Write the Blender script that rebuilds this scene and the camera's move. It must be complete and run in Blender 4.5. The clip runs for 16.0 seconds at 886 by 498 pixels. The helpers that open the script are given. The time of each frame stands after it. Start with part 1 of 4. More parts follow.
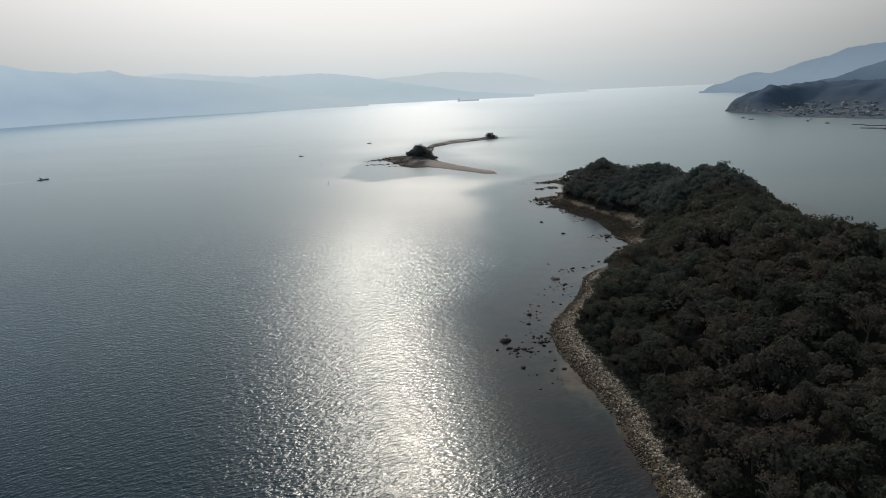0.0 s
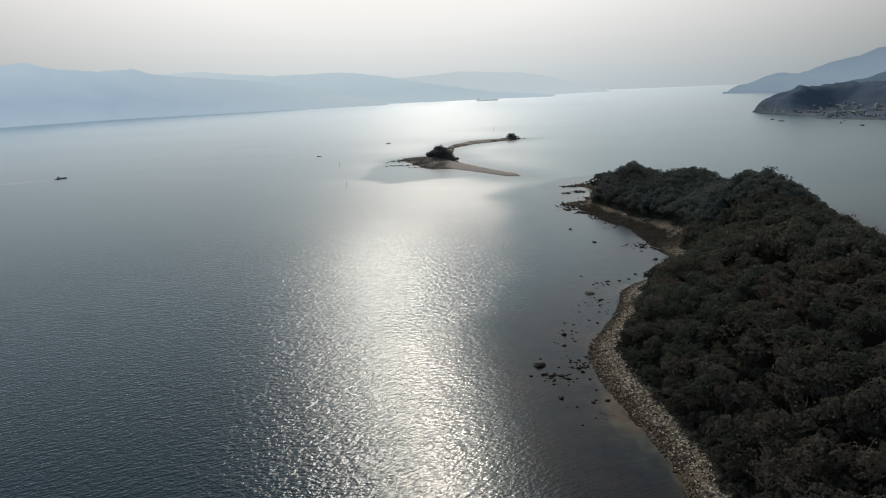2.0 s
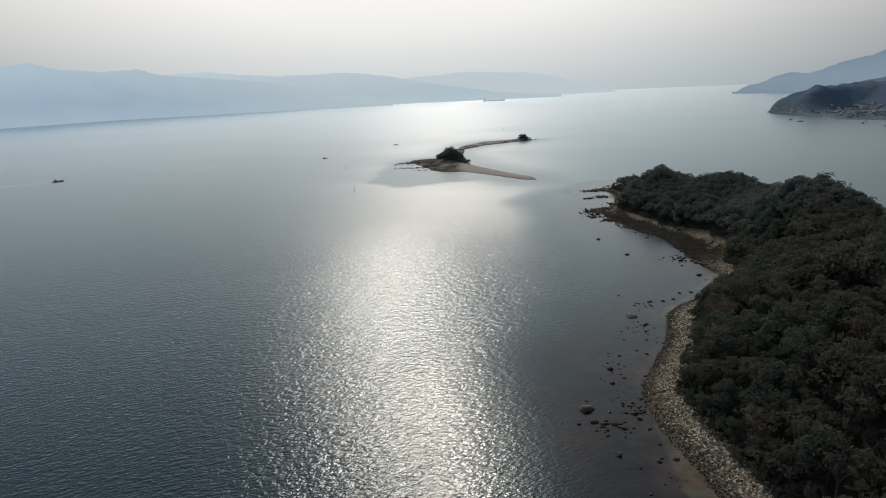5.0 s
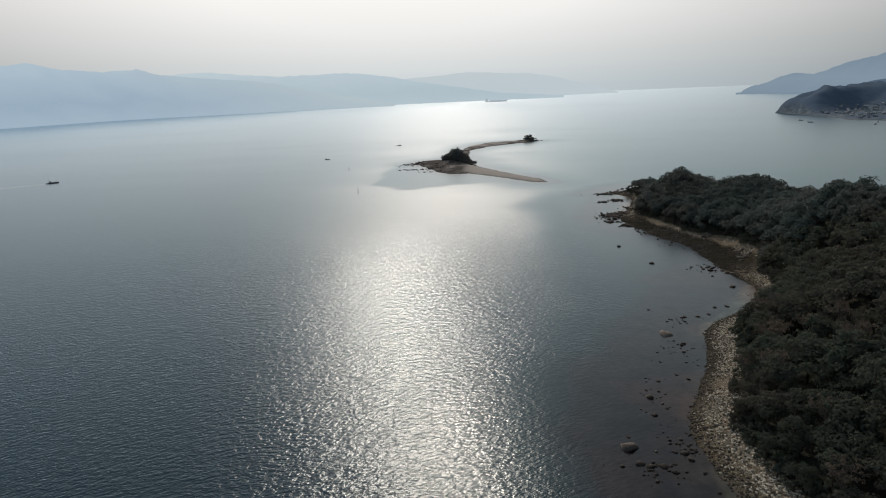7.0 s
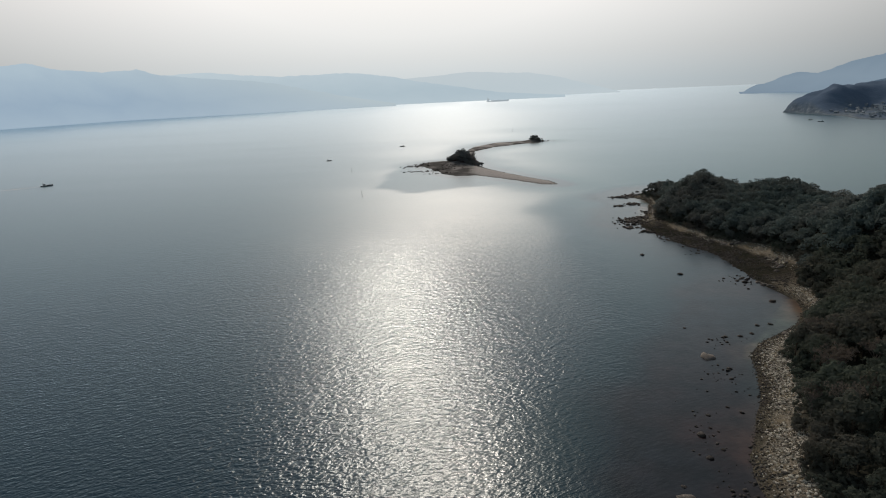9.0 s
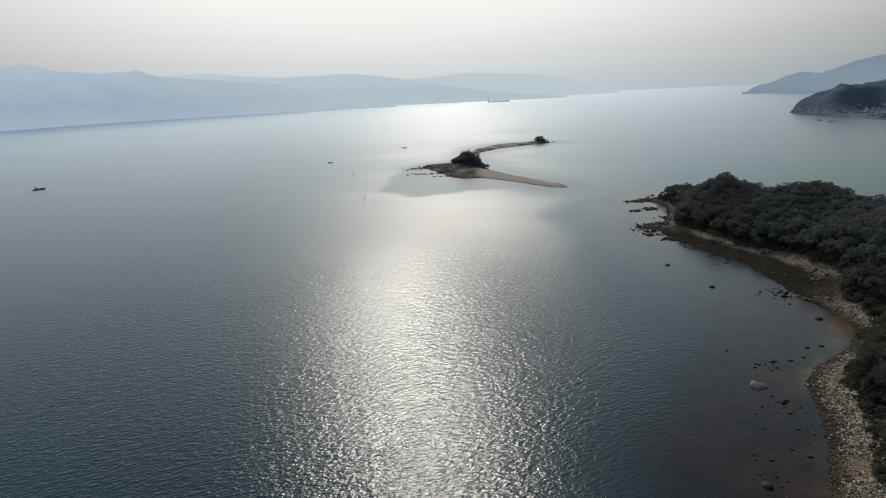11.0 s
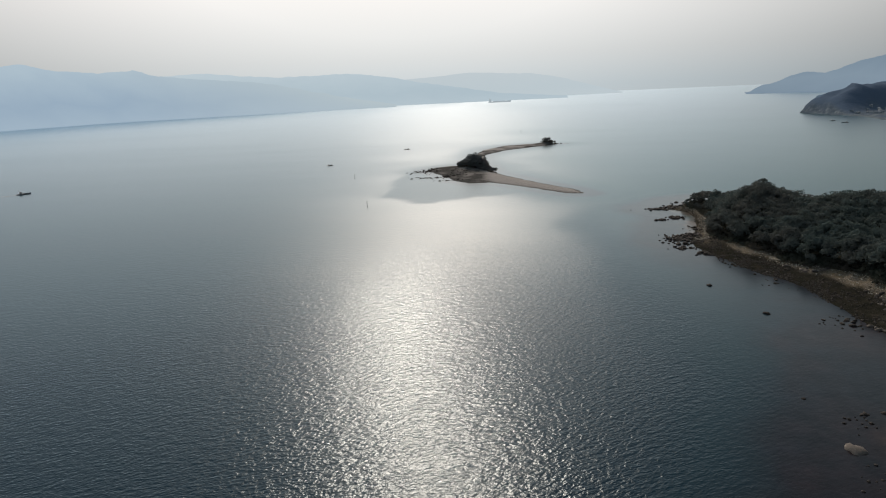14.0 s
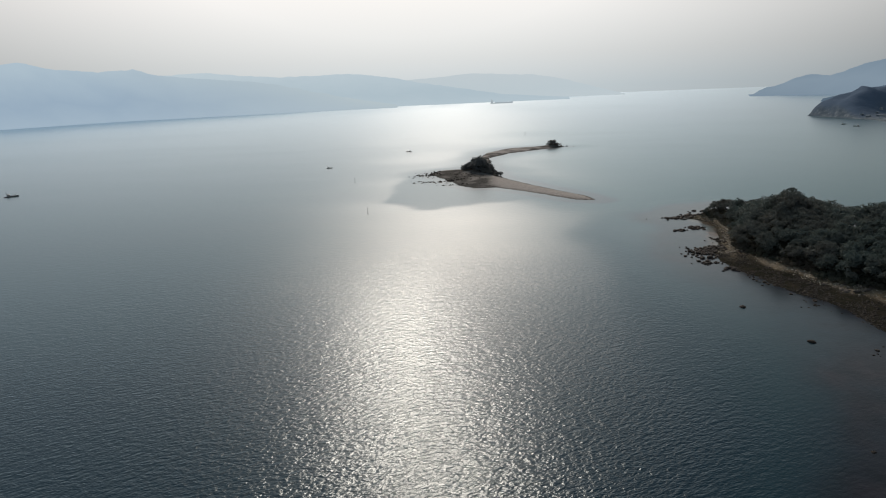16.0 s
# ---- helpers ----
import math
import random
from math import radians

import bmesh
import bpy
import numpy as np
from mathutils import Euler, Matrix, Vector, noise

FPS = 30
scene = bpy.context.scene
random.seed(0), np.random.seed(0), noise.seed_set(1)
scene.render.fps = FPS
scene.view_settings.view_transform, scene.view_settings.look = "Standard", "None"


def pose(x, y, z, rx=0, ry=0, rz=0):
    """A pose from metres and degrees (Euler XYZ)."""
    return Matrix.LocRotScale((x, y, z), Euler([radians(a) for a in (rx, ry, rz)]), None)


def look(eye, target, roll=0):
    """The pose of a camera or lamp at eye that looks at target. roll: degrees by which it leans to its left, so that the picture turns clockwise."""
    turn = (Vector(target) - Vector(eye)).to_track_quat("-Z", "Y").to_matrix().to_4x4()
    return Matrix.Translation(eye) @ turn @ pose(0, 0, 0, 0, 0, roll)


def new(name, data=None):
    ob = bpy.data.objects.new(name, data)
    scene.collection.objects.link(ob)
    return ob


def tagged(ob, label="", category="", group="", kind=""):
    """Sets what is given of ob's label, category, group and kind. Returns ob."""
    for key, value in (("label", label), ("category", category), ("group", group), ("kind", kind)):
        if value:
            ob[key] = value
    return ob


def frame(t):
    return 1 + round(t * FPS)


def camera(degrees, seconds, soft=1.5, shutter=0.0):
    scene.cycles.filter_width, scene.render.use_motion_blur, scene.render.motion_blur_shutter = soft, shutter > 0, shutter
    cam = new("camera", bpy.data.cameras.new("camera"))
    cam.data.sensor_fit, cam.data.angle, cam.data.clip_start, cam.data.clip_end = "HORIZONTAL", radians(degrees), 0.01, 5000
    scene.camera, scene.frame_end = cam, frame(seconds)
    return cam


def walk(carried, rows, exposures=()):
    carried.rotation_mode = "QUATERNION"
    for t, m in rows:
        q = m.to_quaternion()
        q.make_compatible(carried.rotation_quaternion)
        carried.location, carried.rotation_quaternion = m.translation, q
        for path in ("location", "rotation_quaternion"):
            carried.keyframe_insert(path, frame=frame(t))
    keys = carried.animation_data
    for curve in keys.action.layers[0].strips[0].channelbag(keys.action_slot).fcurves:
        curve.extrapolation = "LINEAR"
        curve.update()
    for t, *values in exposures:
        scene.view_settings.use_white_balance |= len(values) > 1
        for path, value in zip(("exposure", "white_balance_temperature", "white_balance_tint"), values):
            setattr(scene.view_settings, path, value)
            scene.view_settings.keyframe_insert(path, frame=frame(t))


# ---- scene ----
cam = camera(72.0, 16.0, 1.1)
PATH = [
    (0, (0.874, -3.247, 64.977), (0.756, -1.317, 64.466), -2.5),
    (0.5, (0.016, 0.252, 64.969), (-0.124, 2.18, 64.458), -2.4),
    (1, (-0.894, 3.777, 64.964), (-1.049, 5.704, 64.453), -2.3),
    (1.5, (-1.846, 7.328, 64.952), (-2.014, 9.255, 64.443), -2.4),
    (2, (-2.783, 10.896, 64.94), (-2.956, 12.822, 64.43), -2.3),
    (2.5, (-3.786, 14.48, 64.917), (-3.962, 16.406, 64.407), -2.3),
    (3, (-4.877, 18.061, 64.876), (-5.057, 19.986, 64.367), -2.3),
    (3.5, (-6.022, 21.633, 64.807), (-6.205, 23.558, 64.297), -2.2),
    (4, (-7.227, 25.213, 64.694), (-7.412, 27.138, 64.185), -2.3),
    (6.5, (-13.849, 43.52, 63.355), (-14.04, 45.445, 62.848), -2.3),
    (7, (-15.163, 47.168, 63.235), (-15.354, 49.094, 62.729), -2.3),
    (7.5, (-16.539, 50.834, 63.139), (-16.73, 52.759, 62.633), -2.3),
    (8, (-17.925, 54.516, 63.045), (-18.117, 56.441, 62.538), -2.4),
    (8.5, (-19.335, 58.265, 62.956), (-19.528, 60.19, 62.45), -2.4),
    (9, (-20.685, 62.071, 62.871), (-20.878, 63.996, 62.365), -2.4),
    (11.5, (-27.047, 81.282, 62.087), (-27.24, 83.208, 61.584), -2.5),
    (12, (-28.201, 85.121, 62.049), (-28.394, 87.047, 61.545), -2.5),
    (12.5, (-29.298, 88.966, 62.044), (-29.49, 90.892, 61.54), -2.4),
    (13, (-30.386, 92.841, 62.04), (-30.58, 94.767, 61.537), -2.5),
    (13.5, (-31.46, 96.769, 62.038), (-31.654, 98.695, 61.535), -2.5),
    (14, (-32.542, 100.837, 62.052), (-32.734, 102.763, 61.549), -2.5),
    (14.5, (-33.571, 105.008, 62.075), (-33.763, 106.934, 61.573), -2.5),
    (15, (-34.49, 109.22, 62.104), (-34.684, 111.146, 61.602), -2.6),
    (15.5, (-35.349, 113.537, 62.169), (-35.544, 115.463, 61.667), -2.5),
    (16, (-36.148, 117.912, 62.25), (-36.341, 119.839, 61.749), -2.2),
]
walk(cam, [(t, look(eye, target, roll)) for t, eye, target, roll in PATH])

# ---- world and sun ----
SUN_AZ, SUN_EL = 8.3, 37.5            # degrees left of +y, degrees above the horizon
world = bpy.data.worlds.new("hazy_sky")
scene.world = world
world.use_nodes = True
wn, wl = world.node_tree.nodes, world.node_tree.links
wn.clear()


def wnode(kind, **values):
    n = wn.new(kind)
    for k, v in values.items():
        n.inputs[k].default_value = v
    return n


sky = wn.new("ShaderNodeTexSky")
sky.sky_type = "NISHITA"
sky.sun_disc = False
sky.sun_elevation = radians(SUN_EL)
sky.sun_rotation = radians(-SUN_AZ)
sky.air_density, sky.dust_density, sky.ozone_density = 1.0, 4.0, 1.0
# the milky haze layer: a pale veil, thickest low down, brighter round the sun
coord = wn.new("ShaderNodeTexCoord")
sunward = wn.new("ShaderNodeVectorMath")
sunward.operation = "DOT_PRODUCT"
sunward.inputs[1].default_value = (-math.sin(radians(SUN_AZ)) * math.cos(radians(SUN_EL)),
                                   math.cos(radians(SUN_AZ)) * math.cos(radians(SUN_EL)), math.sin(radians(SUN_EL)))
wl.new(coord.outputs["Generated"], sunward.inputs[0])
aureole = wn.new("ShaderNodeValToRGB")
aureole.color_ramp.interpolation = "EASE"
e = aureole.color_ramp.elements
e[0].position, e[0].color = 0.30, (0.17, 0.21, 0.26, 1)
e[1].position, e[1].color = 1.0, (1.0, 0.98, 0.93, 1)
for p, c in ((0.72, (0.16, 0.225, 0.29)), (0.86, (0.305, 0.375, 0.435)), (0.94, (0.42, 0.47, 0.51))):
    e.new(p).color = (*c, 1)
wl.new(sunward.outputs["Value"], aureole.inputs[0])
split = wn.new("ShaderNodeSeparateXYZ")
wl.new(coord.outputs["Generated"], split.inputs[0])
low = wn.new("ShaderNodeValToRGB")
low.color_ramp.interpolation = "EASE"
e = low.color_ramp.elements
e[0].position, e[0].color = 0.28, (1, 1, 1, 1)
e[1].position, e[1].color = 0.56, (0, 0, 0, 1)
wl.new(split.outputs["Z"], low.inputs[0])
layer = wn.new("ShaderNodeValToRGB")
e = layer.color_ramp.elements
e[0].position, e[0].color = 0.0, (0.60, 0.675, 0.715, 1)
e[1].position, e[1].color = 0.16, (0.89, 0.865, 0.845, 1)
e.new(0.05).color = (0.675, 0.705, 0.718, 1)
e.new(0.32).color = (0.78, 0.835, 0.865, 1)
wl.new(split.outputs["Z"], layer.inputs[0])
# the layer is brighter towards the sun than away from it
aside = wn.new("ShaderNodeMapRange")
aside.inputs["From Min"].default_value, aside.inputs["From Max"].default_value = 0.56, 0.84
aside.inputs["To Min"].default_value, aside.inputs["To Max"].default_value = 0.36, 1.04
wl.new(sunward.outputs["Value"], aside.inputs["Value"])
shaded = wn.new("ShaderNodeMixRGB")
shaded.blend_type = "MULTIPLY"
shaded.inputs[0].default_value = 1.0
wl.new(layer.outputs[0], shaded.inputs[1])
wl.new(aside.outputs[0], shaded.inputs[2])
veil = wn.new("ShaderNodeMixRGB")
wl.new(low.outputs[0], veil.inputs[0])
wl.new(aureole.outputs[0], veil.inputs[1])
wl.new(shaded.outputs[0], veil.inputs[2])
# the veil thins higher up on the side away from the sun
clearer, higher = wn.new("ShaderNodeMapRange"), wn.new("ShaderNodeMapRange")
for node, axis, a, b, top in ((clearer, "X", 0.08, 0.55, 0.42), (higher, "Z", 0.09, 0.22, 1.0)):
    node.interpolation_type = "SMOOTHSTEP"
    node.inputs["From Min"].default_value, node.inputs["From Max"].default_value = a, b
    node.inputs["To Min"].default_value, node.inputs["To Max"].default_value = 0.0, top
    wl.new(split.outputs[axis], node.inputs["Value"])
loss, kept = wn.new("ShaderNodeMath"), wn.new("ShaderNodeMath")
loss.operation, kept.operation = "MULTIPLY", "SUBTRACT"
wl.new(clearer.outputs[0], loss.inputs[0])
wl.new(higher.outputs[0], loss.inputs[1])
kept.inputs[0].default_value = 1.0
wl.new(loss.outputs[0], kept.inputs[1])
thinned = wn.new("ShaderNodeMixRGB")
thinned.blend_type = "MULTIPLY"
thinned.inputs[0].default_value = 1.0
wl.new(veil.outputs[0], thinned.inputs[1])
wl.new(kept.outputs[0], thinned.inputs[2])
sky_bg, haze_bg = wnode("ShaderNodeBackground", Strength=0.05), wnode("ShaderNodeBackground", Strength=1.1)
wl.new(sky.outputs[0], sky_bg.inputs[0])
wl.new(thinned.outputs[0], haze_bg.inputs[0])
both = wn.new("ShaderNodeMixShader")
both.inputs[0].default_value = 0.9
wl.new(sky_bg.outputs[0], both.inputs[1])
wl.new(haze_bg.outputs[0], both.inputs[2])
wout = wn.new("ShaderNodeOutputWorld")
wl.new(both.outputs[0], wout.inputs[0])

sun_data = bpy.data.lights.new("sun", "SUN")
sun_data.energy, sun_data.angle, sun_data.color = 2.15, radians(0.6), (1.0, 0.805, 0.665)
sun = new("sun", sun_data)
sun.matrix_world = look((0, 0, 300), Vector((0, 0, 300)) - Vector(sunward.inputs[1].default_value))


# ---- materials ----
def material(name, rough=0.8, spec=0.3):
    mat = bpy.data.materials.new(name)
    mat.use_nodes = True
    n = mat.node_tree.nodes
    b = n["Principled BSDF"]
    b.inputs["Roughness"].default_value = rough
    b.inputs["Specular IOR Level"].default_value = spec
    return mat, n, mat.node_tree.links, b


def noise_node(n, l, scale, detail=4.0, rough=0.6, vector=None):
    t = n.new("ShaderNodeTexNoise")
    t.inputs["Scale"].default_value, t.inputs["Detail"].default_value, t.inputs["Roughness"].default_value = scale, detail, rough
    if vector is None:
        g = n.new("ShaderNodeNewGeometry")
        vector = g.outputs["Position"]
    l.new(vector, t.inputs["Vector"])
    return t


def ramp(n, l, source, *stops):
    r = n.new("ShaderNodeValToRGB")
    e = r.color_ramp.elements
    e[0].position, e[0].color = stops[0][0], (*stops[0][1], 1)
    e[1].position, e[1].color = stops[-1][0], (*stops[-1][1], 1)
    for p, c in stops[1:-1]:
        e.new(p).color = (*c, 1)
    l.new(source, r.inputs[0])
    return r


def mix(n, l, fac, a, b, mode="MIX"):
    m = n.new("ShaderNodeMixRGB")
    m.blend_type = mode
    for slot, v in ((0, fac), (1, a), (2, b)):
        if isinstance(v, (int, float)):
            m.inputs[slot].default_value = v
        elif isinstance(v, tuple):
            m.inputs[slot].default_value = (*v, 1)
        else:
            l.new(v, m.inputs[slot])
    return m.outputs[0]


def maths(n, l, op, a, b=0.0):
    m = n.new("ShaderNodeMath")
    m.operation = op
    for slot, v in ((0, a), (1, b)):
        if isinstance(v, (int, float)):
            m.inputs[slot].default_value = v
        else:
            l.new(v, m.inputs[slot])
    return m.outputs[0]


def bump(n, l, b, height, strength, distance):
    k = n.new("ShaderNodeBump")
    k.inputs["Strength"].default_value, k.inputs["Distance"].default_value = strength, distance
    l.new(height, k.inputs["Height"])
    l.new(k.outputs[0], b.inputs["Normal"])
    return k


def attribute(n, name):
    a = n.new("ShaderNodeAttribute")
    a.attribute_name = name
    return a.outputs["Fac"]


def mottled(name, dark, light, scale, rough=0.85, relief=0.05, spec=0.25, island=0.0, per_object=0.0):
    """A plain natural surface: two scales of noise between two colours, with fine relief."""
    mat, n, l, b = material(name, rough, spec)
    coarse, fine = noise_node(n, l, scale), noise_node(n, l, scale * 7, 6.0, 0.7)
    f = maths(n, l, "ADD", maths(n, l, "MULTIPLY", coarse.outputs[0], 0.6), maths(n, l, "MULTIPLY", fine.outputs[0], 0.4))
    if island:
        g = n.new("ShaderNodeNewGeometry")
        f = maths(n, l, "ADD", f, maths(n, l, "MULTIPLY", maths(n, l, "SUBTRACT", g.outputs["Random Per Island"], 0.5), island))
    if per_object:
        o = n.new("ShaderNodeObjectInfo")
        f = maths(n, l, "ADD", f, maths(n, l, "MULTIPLY", maths(n, l, "SUBTRACT", o.outputs["Random"], 0.5), per_object))
    l.new(ramp(n, l, f, (0.28, dark), (0.72, light)).outputs[0], b.inputs["Base Color"])
    if relief:
        bump(n, l, b, fine.outputs[0], 0.8, relief)
    return mat


def plain(name, colour, rough=0.5, spec=0.4, metal=0.0):
    mat, n, l, b = material(name, rough, spec)
    f = noise_node(n, l, 1.3, 5.0)
    l.new(ramp(n, l, f.outputs[0], (0.3, tuple(c * 0.8 for c in colour)), (0.7, colour)).outputs[0], b.inputs["Base Color"])
    b.inputs["Metallic"].default_value = metal
    return mat


# sea water: dark body, wind ripples in three sizes, calmer in the lee of the land, sandy shallows
SEA = bpy.data.materials.new("sea_water")
SEA.use_nodes = True
n, l = SEA.node_tree.nodes, SEA.node_tree.links
n.clear()
geo = n.new("ShaderNodeNewGeometry")
shallow, calm = attribute(n, "shallow"), attribute(n, "calm")
patch = noise_node(n, l, 0.006, 3.0, 0.55)
bottom = noise_node(n, l, 0.16, 5.0, 0.7)
deep = ramp(n, l, patch.outputs[0], (0.35, (0.001, 0.010, 0.020)), (0.65, (0.0015, 0.015, 0.026)))
bed = ramp(n, l, shallow, (0.0, (0.002, 0.010, 0.020)), (0.45, (0.0125, 0.0112, 0.0142)), (0.90, (0.017, 0.0142, 0.0152)), (0.985, (0.030, 0.026, 0.022)), (1.0, (0.08, 0.07, 0.045)))
mottle = ramp(n, l, bottom.outputs[0], (0.33, (0.45, 0.45, 0.45)), (0.68, (1.35, 1.35, 1.35)))
weedy = noise_node(n, l, 0.035, 3.0, 0.6)
reddish = ramp(n, l, weedy.outputs[0], (0.38, (0.70, 0.95, 1.10)), (0.62, (1.45, 1.0, 0.92)))
tint = mix(n, l, 1.0, mix(n, l, 1.0, bed.outputs[0], mottle.outputs[0], "MULTIPLY"), reddish.outputs[0], "MULTIPLY")
body = n.new("ShaderNodeBsdfDiffuse")
# body tone brightened offshore and in the lee, in place of haze and reflection
hazed_body = mix(n, l, ramp(n, l, attribute(n, "open_sea"), (0.33, (0, 0, 0)), (0.95, (1, 1, 1))).outputs[0], mix(n, l, calm, deep.outputs[0], (0.005, 0.025, 0.033)), mix(n, l, attribute(n, "lagoon"), (0.014, 0.046, 0.058), (0.018, 0.080, 0.080)))
l.new(mix(n, l, ramp(n, l, shallow, (0.05, (0, 0, 0)), (0.4, (1, 1, 1))).outputs[0], hazed_body, tint), body.inputs["Color"])
turned, stretch = n.new("ShaderNodeMapping"), n.new("ShaderNodeMapping")
turned.inputs["Rotation"].default_value = (0, 0, radians(-25))
stretch.inputs["Scale"].default_value = (0.50, 1.0, 1.0)
l.new(geo.outputs["Position"], turned.inputs[0])
l.new(turned.outputs[0], stretch.inputs[0])
open_sea = attribute(n, "open_sea")
inshore = maths(n, l, "SUBTRACT", 1.0, open_sea)
roll = noise_node(n, l, 0.50, 1.0, 0.5, stretch.outputs[0])
swell = noise_node(n, l, 1.30, 1.0, 0.5, stretch.outputs[0])
chop = noise_node(n, l, 3.40, 1.0, 0.5, stretch.outputs[0])


def around_zero(node, amount):
    return maths(n, l, "MULTIPLY", maths(n, l, "SUBTRACT", node.outputs[0], 0.5), amount)


waves = maths(n, l, "ADD", maths(n, l, "MULTIPLY", around_zero(roll, 0.75), maths(n, l, "ADD", 0.3, maths(n, l, "MULTIPLY", inshore, 0.7))),
              maths(n, l, "ADD", maths(n, l, "MULTIPLY", around_zero(swell, 1.35), maths(n, l, "ADD", 0.12, maths(n, l, "MULTIPLY", inshore, 0.88))),
                    maths(n, l, "MULTIPLY", around_zero(chop, 0.62), inshore)))
long_streaks = n.new("ShaderNodeMapping")
long_streaks.inputs["Scale"].default_value = (0.22, 1.0, 1.0)
l.new(geo.outputs["Position"], long_streaks.inputs[0])
streak = noise_node(n, l, 0.03, 4.0, 0.65, long_streaks.outputs[0])
gust = ramp(n, l, streak.outputs[0], (0.36, (0.955, 0.955, 0.955)), (0.62, (1.0, 1.0, 1.0)))
wind = maths(n, l, "MULTIPLY", maths(n, l, "SUBTRACT", 1.0, maths(n, l, "MULTIPLY", calm, 0.86)), gust.outputs[0])
k = n.new("ShaderNodeBump")
k.inputs["Strength"].default_value, k.inputs["Distance"].default_value = 1.0, 0.15
l.new(maths(n, l, "MULTIPLY", waves, wind), k.inputs["Height"])
# crisp facets by the shore, a broader spread of slopes on the open water, near-still water in the lee
# the ripples' crests run mostly one way, so slopes are steeper across them
crests = n.new("ShaderNodeCombineXYZ")
crests.inputs[0].default_value, crests.inputs[1].default_value = 0.906, 0.423
crisp, broad, still = (n.new("ShaderNodeBsdfGlossy") for k2 in range(3))
ruffled, gloss = n.new("ShaderNodeMixShader"), n.new("ShaderNodeMixShader")
for lobe, base, extra, along, colour in ((crisp, 0.295, 0.0, 0.1, (0.78, 0.92, 0.985, 1)), (still, 0.17, 0.0, 0.2, (0.92, 0.985, 1.0, 1)),
                                         (broad, 0.29, 0.10, -0.14, (0.82, 0.90, 0.945, 1))):
    lobe.distribution = "BECKMANN"
    lobe.inputs["Color"].default_value = colour
    lobe.inputs["Anisotropy"].default_value = along
    l.new(crests.outputs[0], lobe.inputs["Tangent"])
    l.new(maths(n, l, "ADD", base, maths(n, l, "MULTIPLY", wind, extra)), lobe.inputs["Roughness"])
    l.new(k.outputs[0], lobe.inputs["Normal"])
l.new(maths(n, l, "MULTIPLY", open_sea, wind), ruffled.inputs[0])
l.new(crisp.outputs[0], ruffled.inputs[1])
l.new(broad.outputs[0], ruffled.inputs[2])
l.new(maths(n, l, "MULTIPLY", calm, 0.60), gloss.inputs[0])
l.new(ruffled.outputs[0], gloss.inputs[1])
l.new(still.outputs[0], gloss.inputs[2])
fresnel = n.new("ShaderNodeFresnel")
l.new(maths(n, l, "SUBTRACT", 1.36, maths(n, l, "MULTIPLY", calm, 0.04)), fresnel.inputs["IOR"])
l.new(k.outputs[0], fresnel.inputs["Normal"])
surface = n.new("ShaderNodeMixShader")
l.new(fresnel.outputs[0], surface.inputs[0])
l.new(body.outputs[0], surface.inputs[1])
l.new(gloss.outputs[0], surface.inputs[2])
l.new(surface.outputs[0], n.new("ShaderNodeOutputMaterial").inputs[0])

# the ground of the headland: stones and sand by the water, weed on the flats, leaf litter inland
LAND, n, l, b = material("headland_ground", 1.0, 0.0)
weed, inland = attribute(n, "weed"), attribute(n, "inland")
c1, c2 = noise_node(n, l, 0.35, 5.0), noise_node(n, l, 2.6, 6.0, 0.7)
stony = ramp(n, l, c2.outputs[0], (0.3, (0.05, 0.044, 0.035)), (0.55, (0.19, 0.17, 0.133)), (0.75, (0.34, 0.31, 0.25)))
mossy = mix(n, l, ramp(n, l, c1.outputs[0], (0.45, (0, 0, 0)), (0.7, (0.55, 0.55, 0.55))).outputs[0], stony.outputs[0], (0.12, 0.09, 0.04))
weeds = ramp(n, l, maths(n, l, "ADD", maths(n, l, "MULTIPLY", c1.outputs[0], 0.5), maths(n, l, "MULTIPLY", c2.outputs[0], 0.5)), (0.34, (0.010, 0.0115, 0.010)), (0.5, (0.026, 0.026, 0.020)), (0.64, (0.044, 0.039, 0.031)))
litter = ramp(n, l, c2.outputs[0], (0.3, (0.022, 0.025, 0.021)), (0.7, (0.048, 0.050, 0.040)))
col = mix(n, l, weed, mossy, weeds.outputs[0])
l.new(mix(n, l, inland, col, litter.outputs[0]), b.inputs["Base Color"])
bump(n, l, b, c2.outputs[0], 0.9, 0.25)

BAR, n, l, b = material("sandbar_sand", 1.0, 0.0)
c1, c2 = noise_node(n, l, 0.05, 4.0), noise_node(n, l, 0.8, 6.0, 0.7)
sand = ramp(n, l, c2.outputs[0], (0.3, (0.26, 0.25, 0.235)), (0.7, (0.44, 0.425, 0.40)))
wet = ramp(n, l, c2.outputs[0], (0.35, (0.045, 0.046, 0.045)), (0.65, (0.12, 0.117, 0.108)))
l.new(mix(n, l, attribute(n, "weed"), sand.outputs[0], wet.outputs[0]), b.inputs["Base Color"])
bump(n, l, b, c2.outputs[0], 0.6, 0.2)


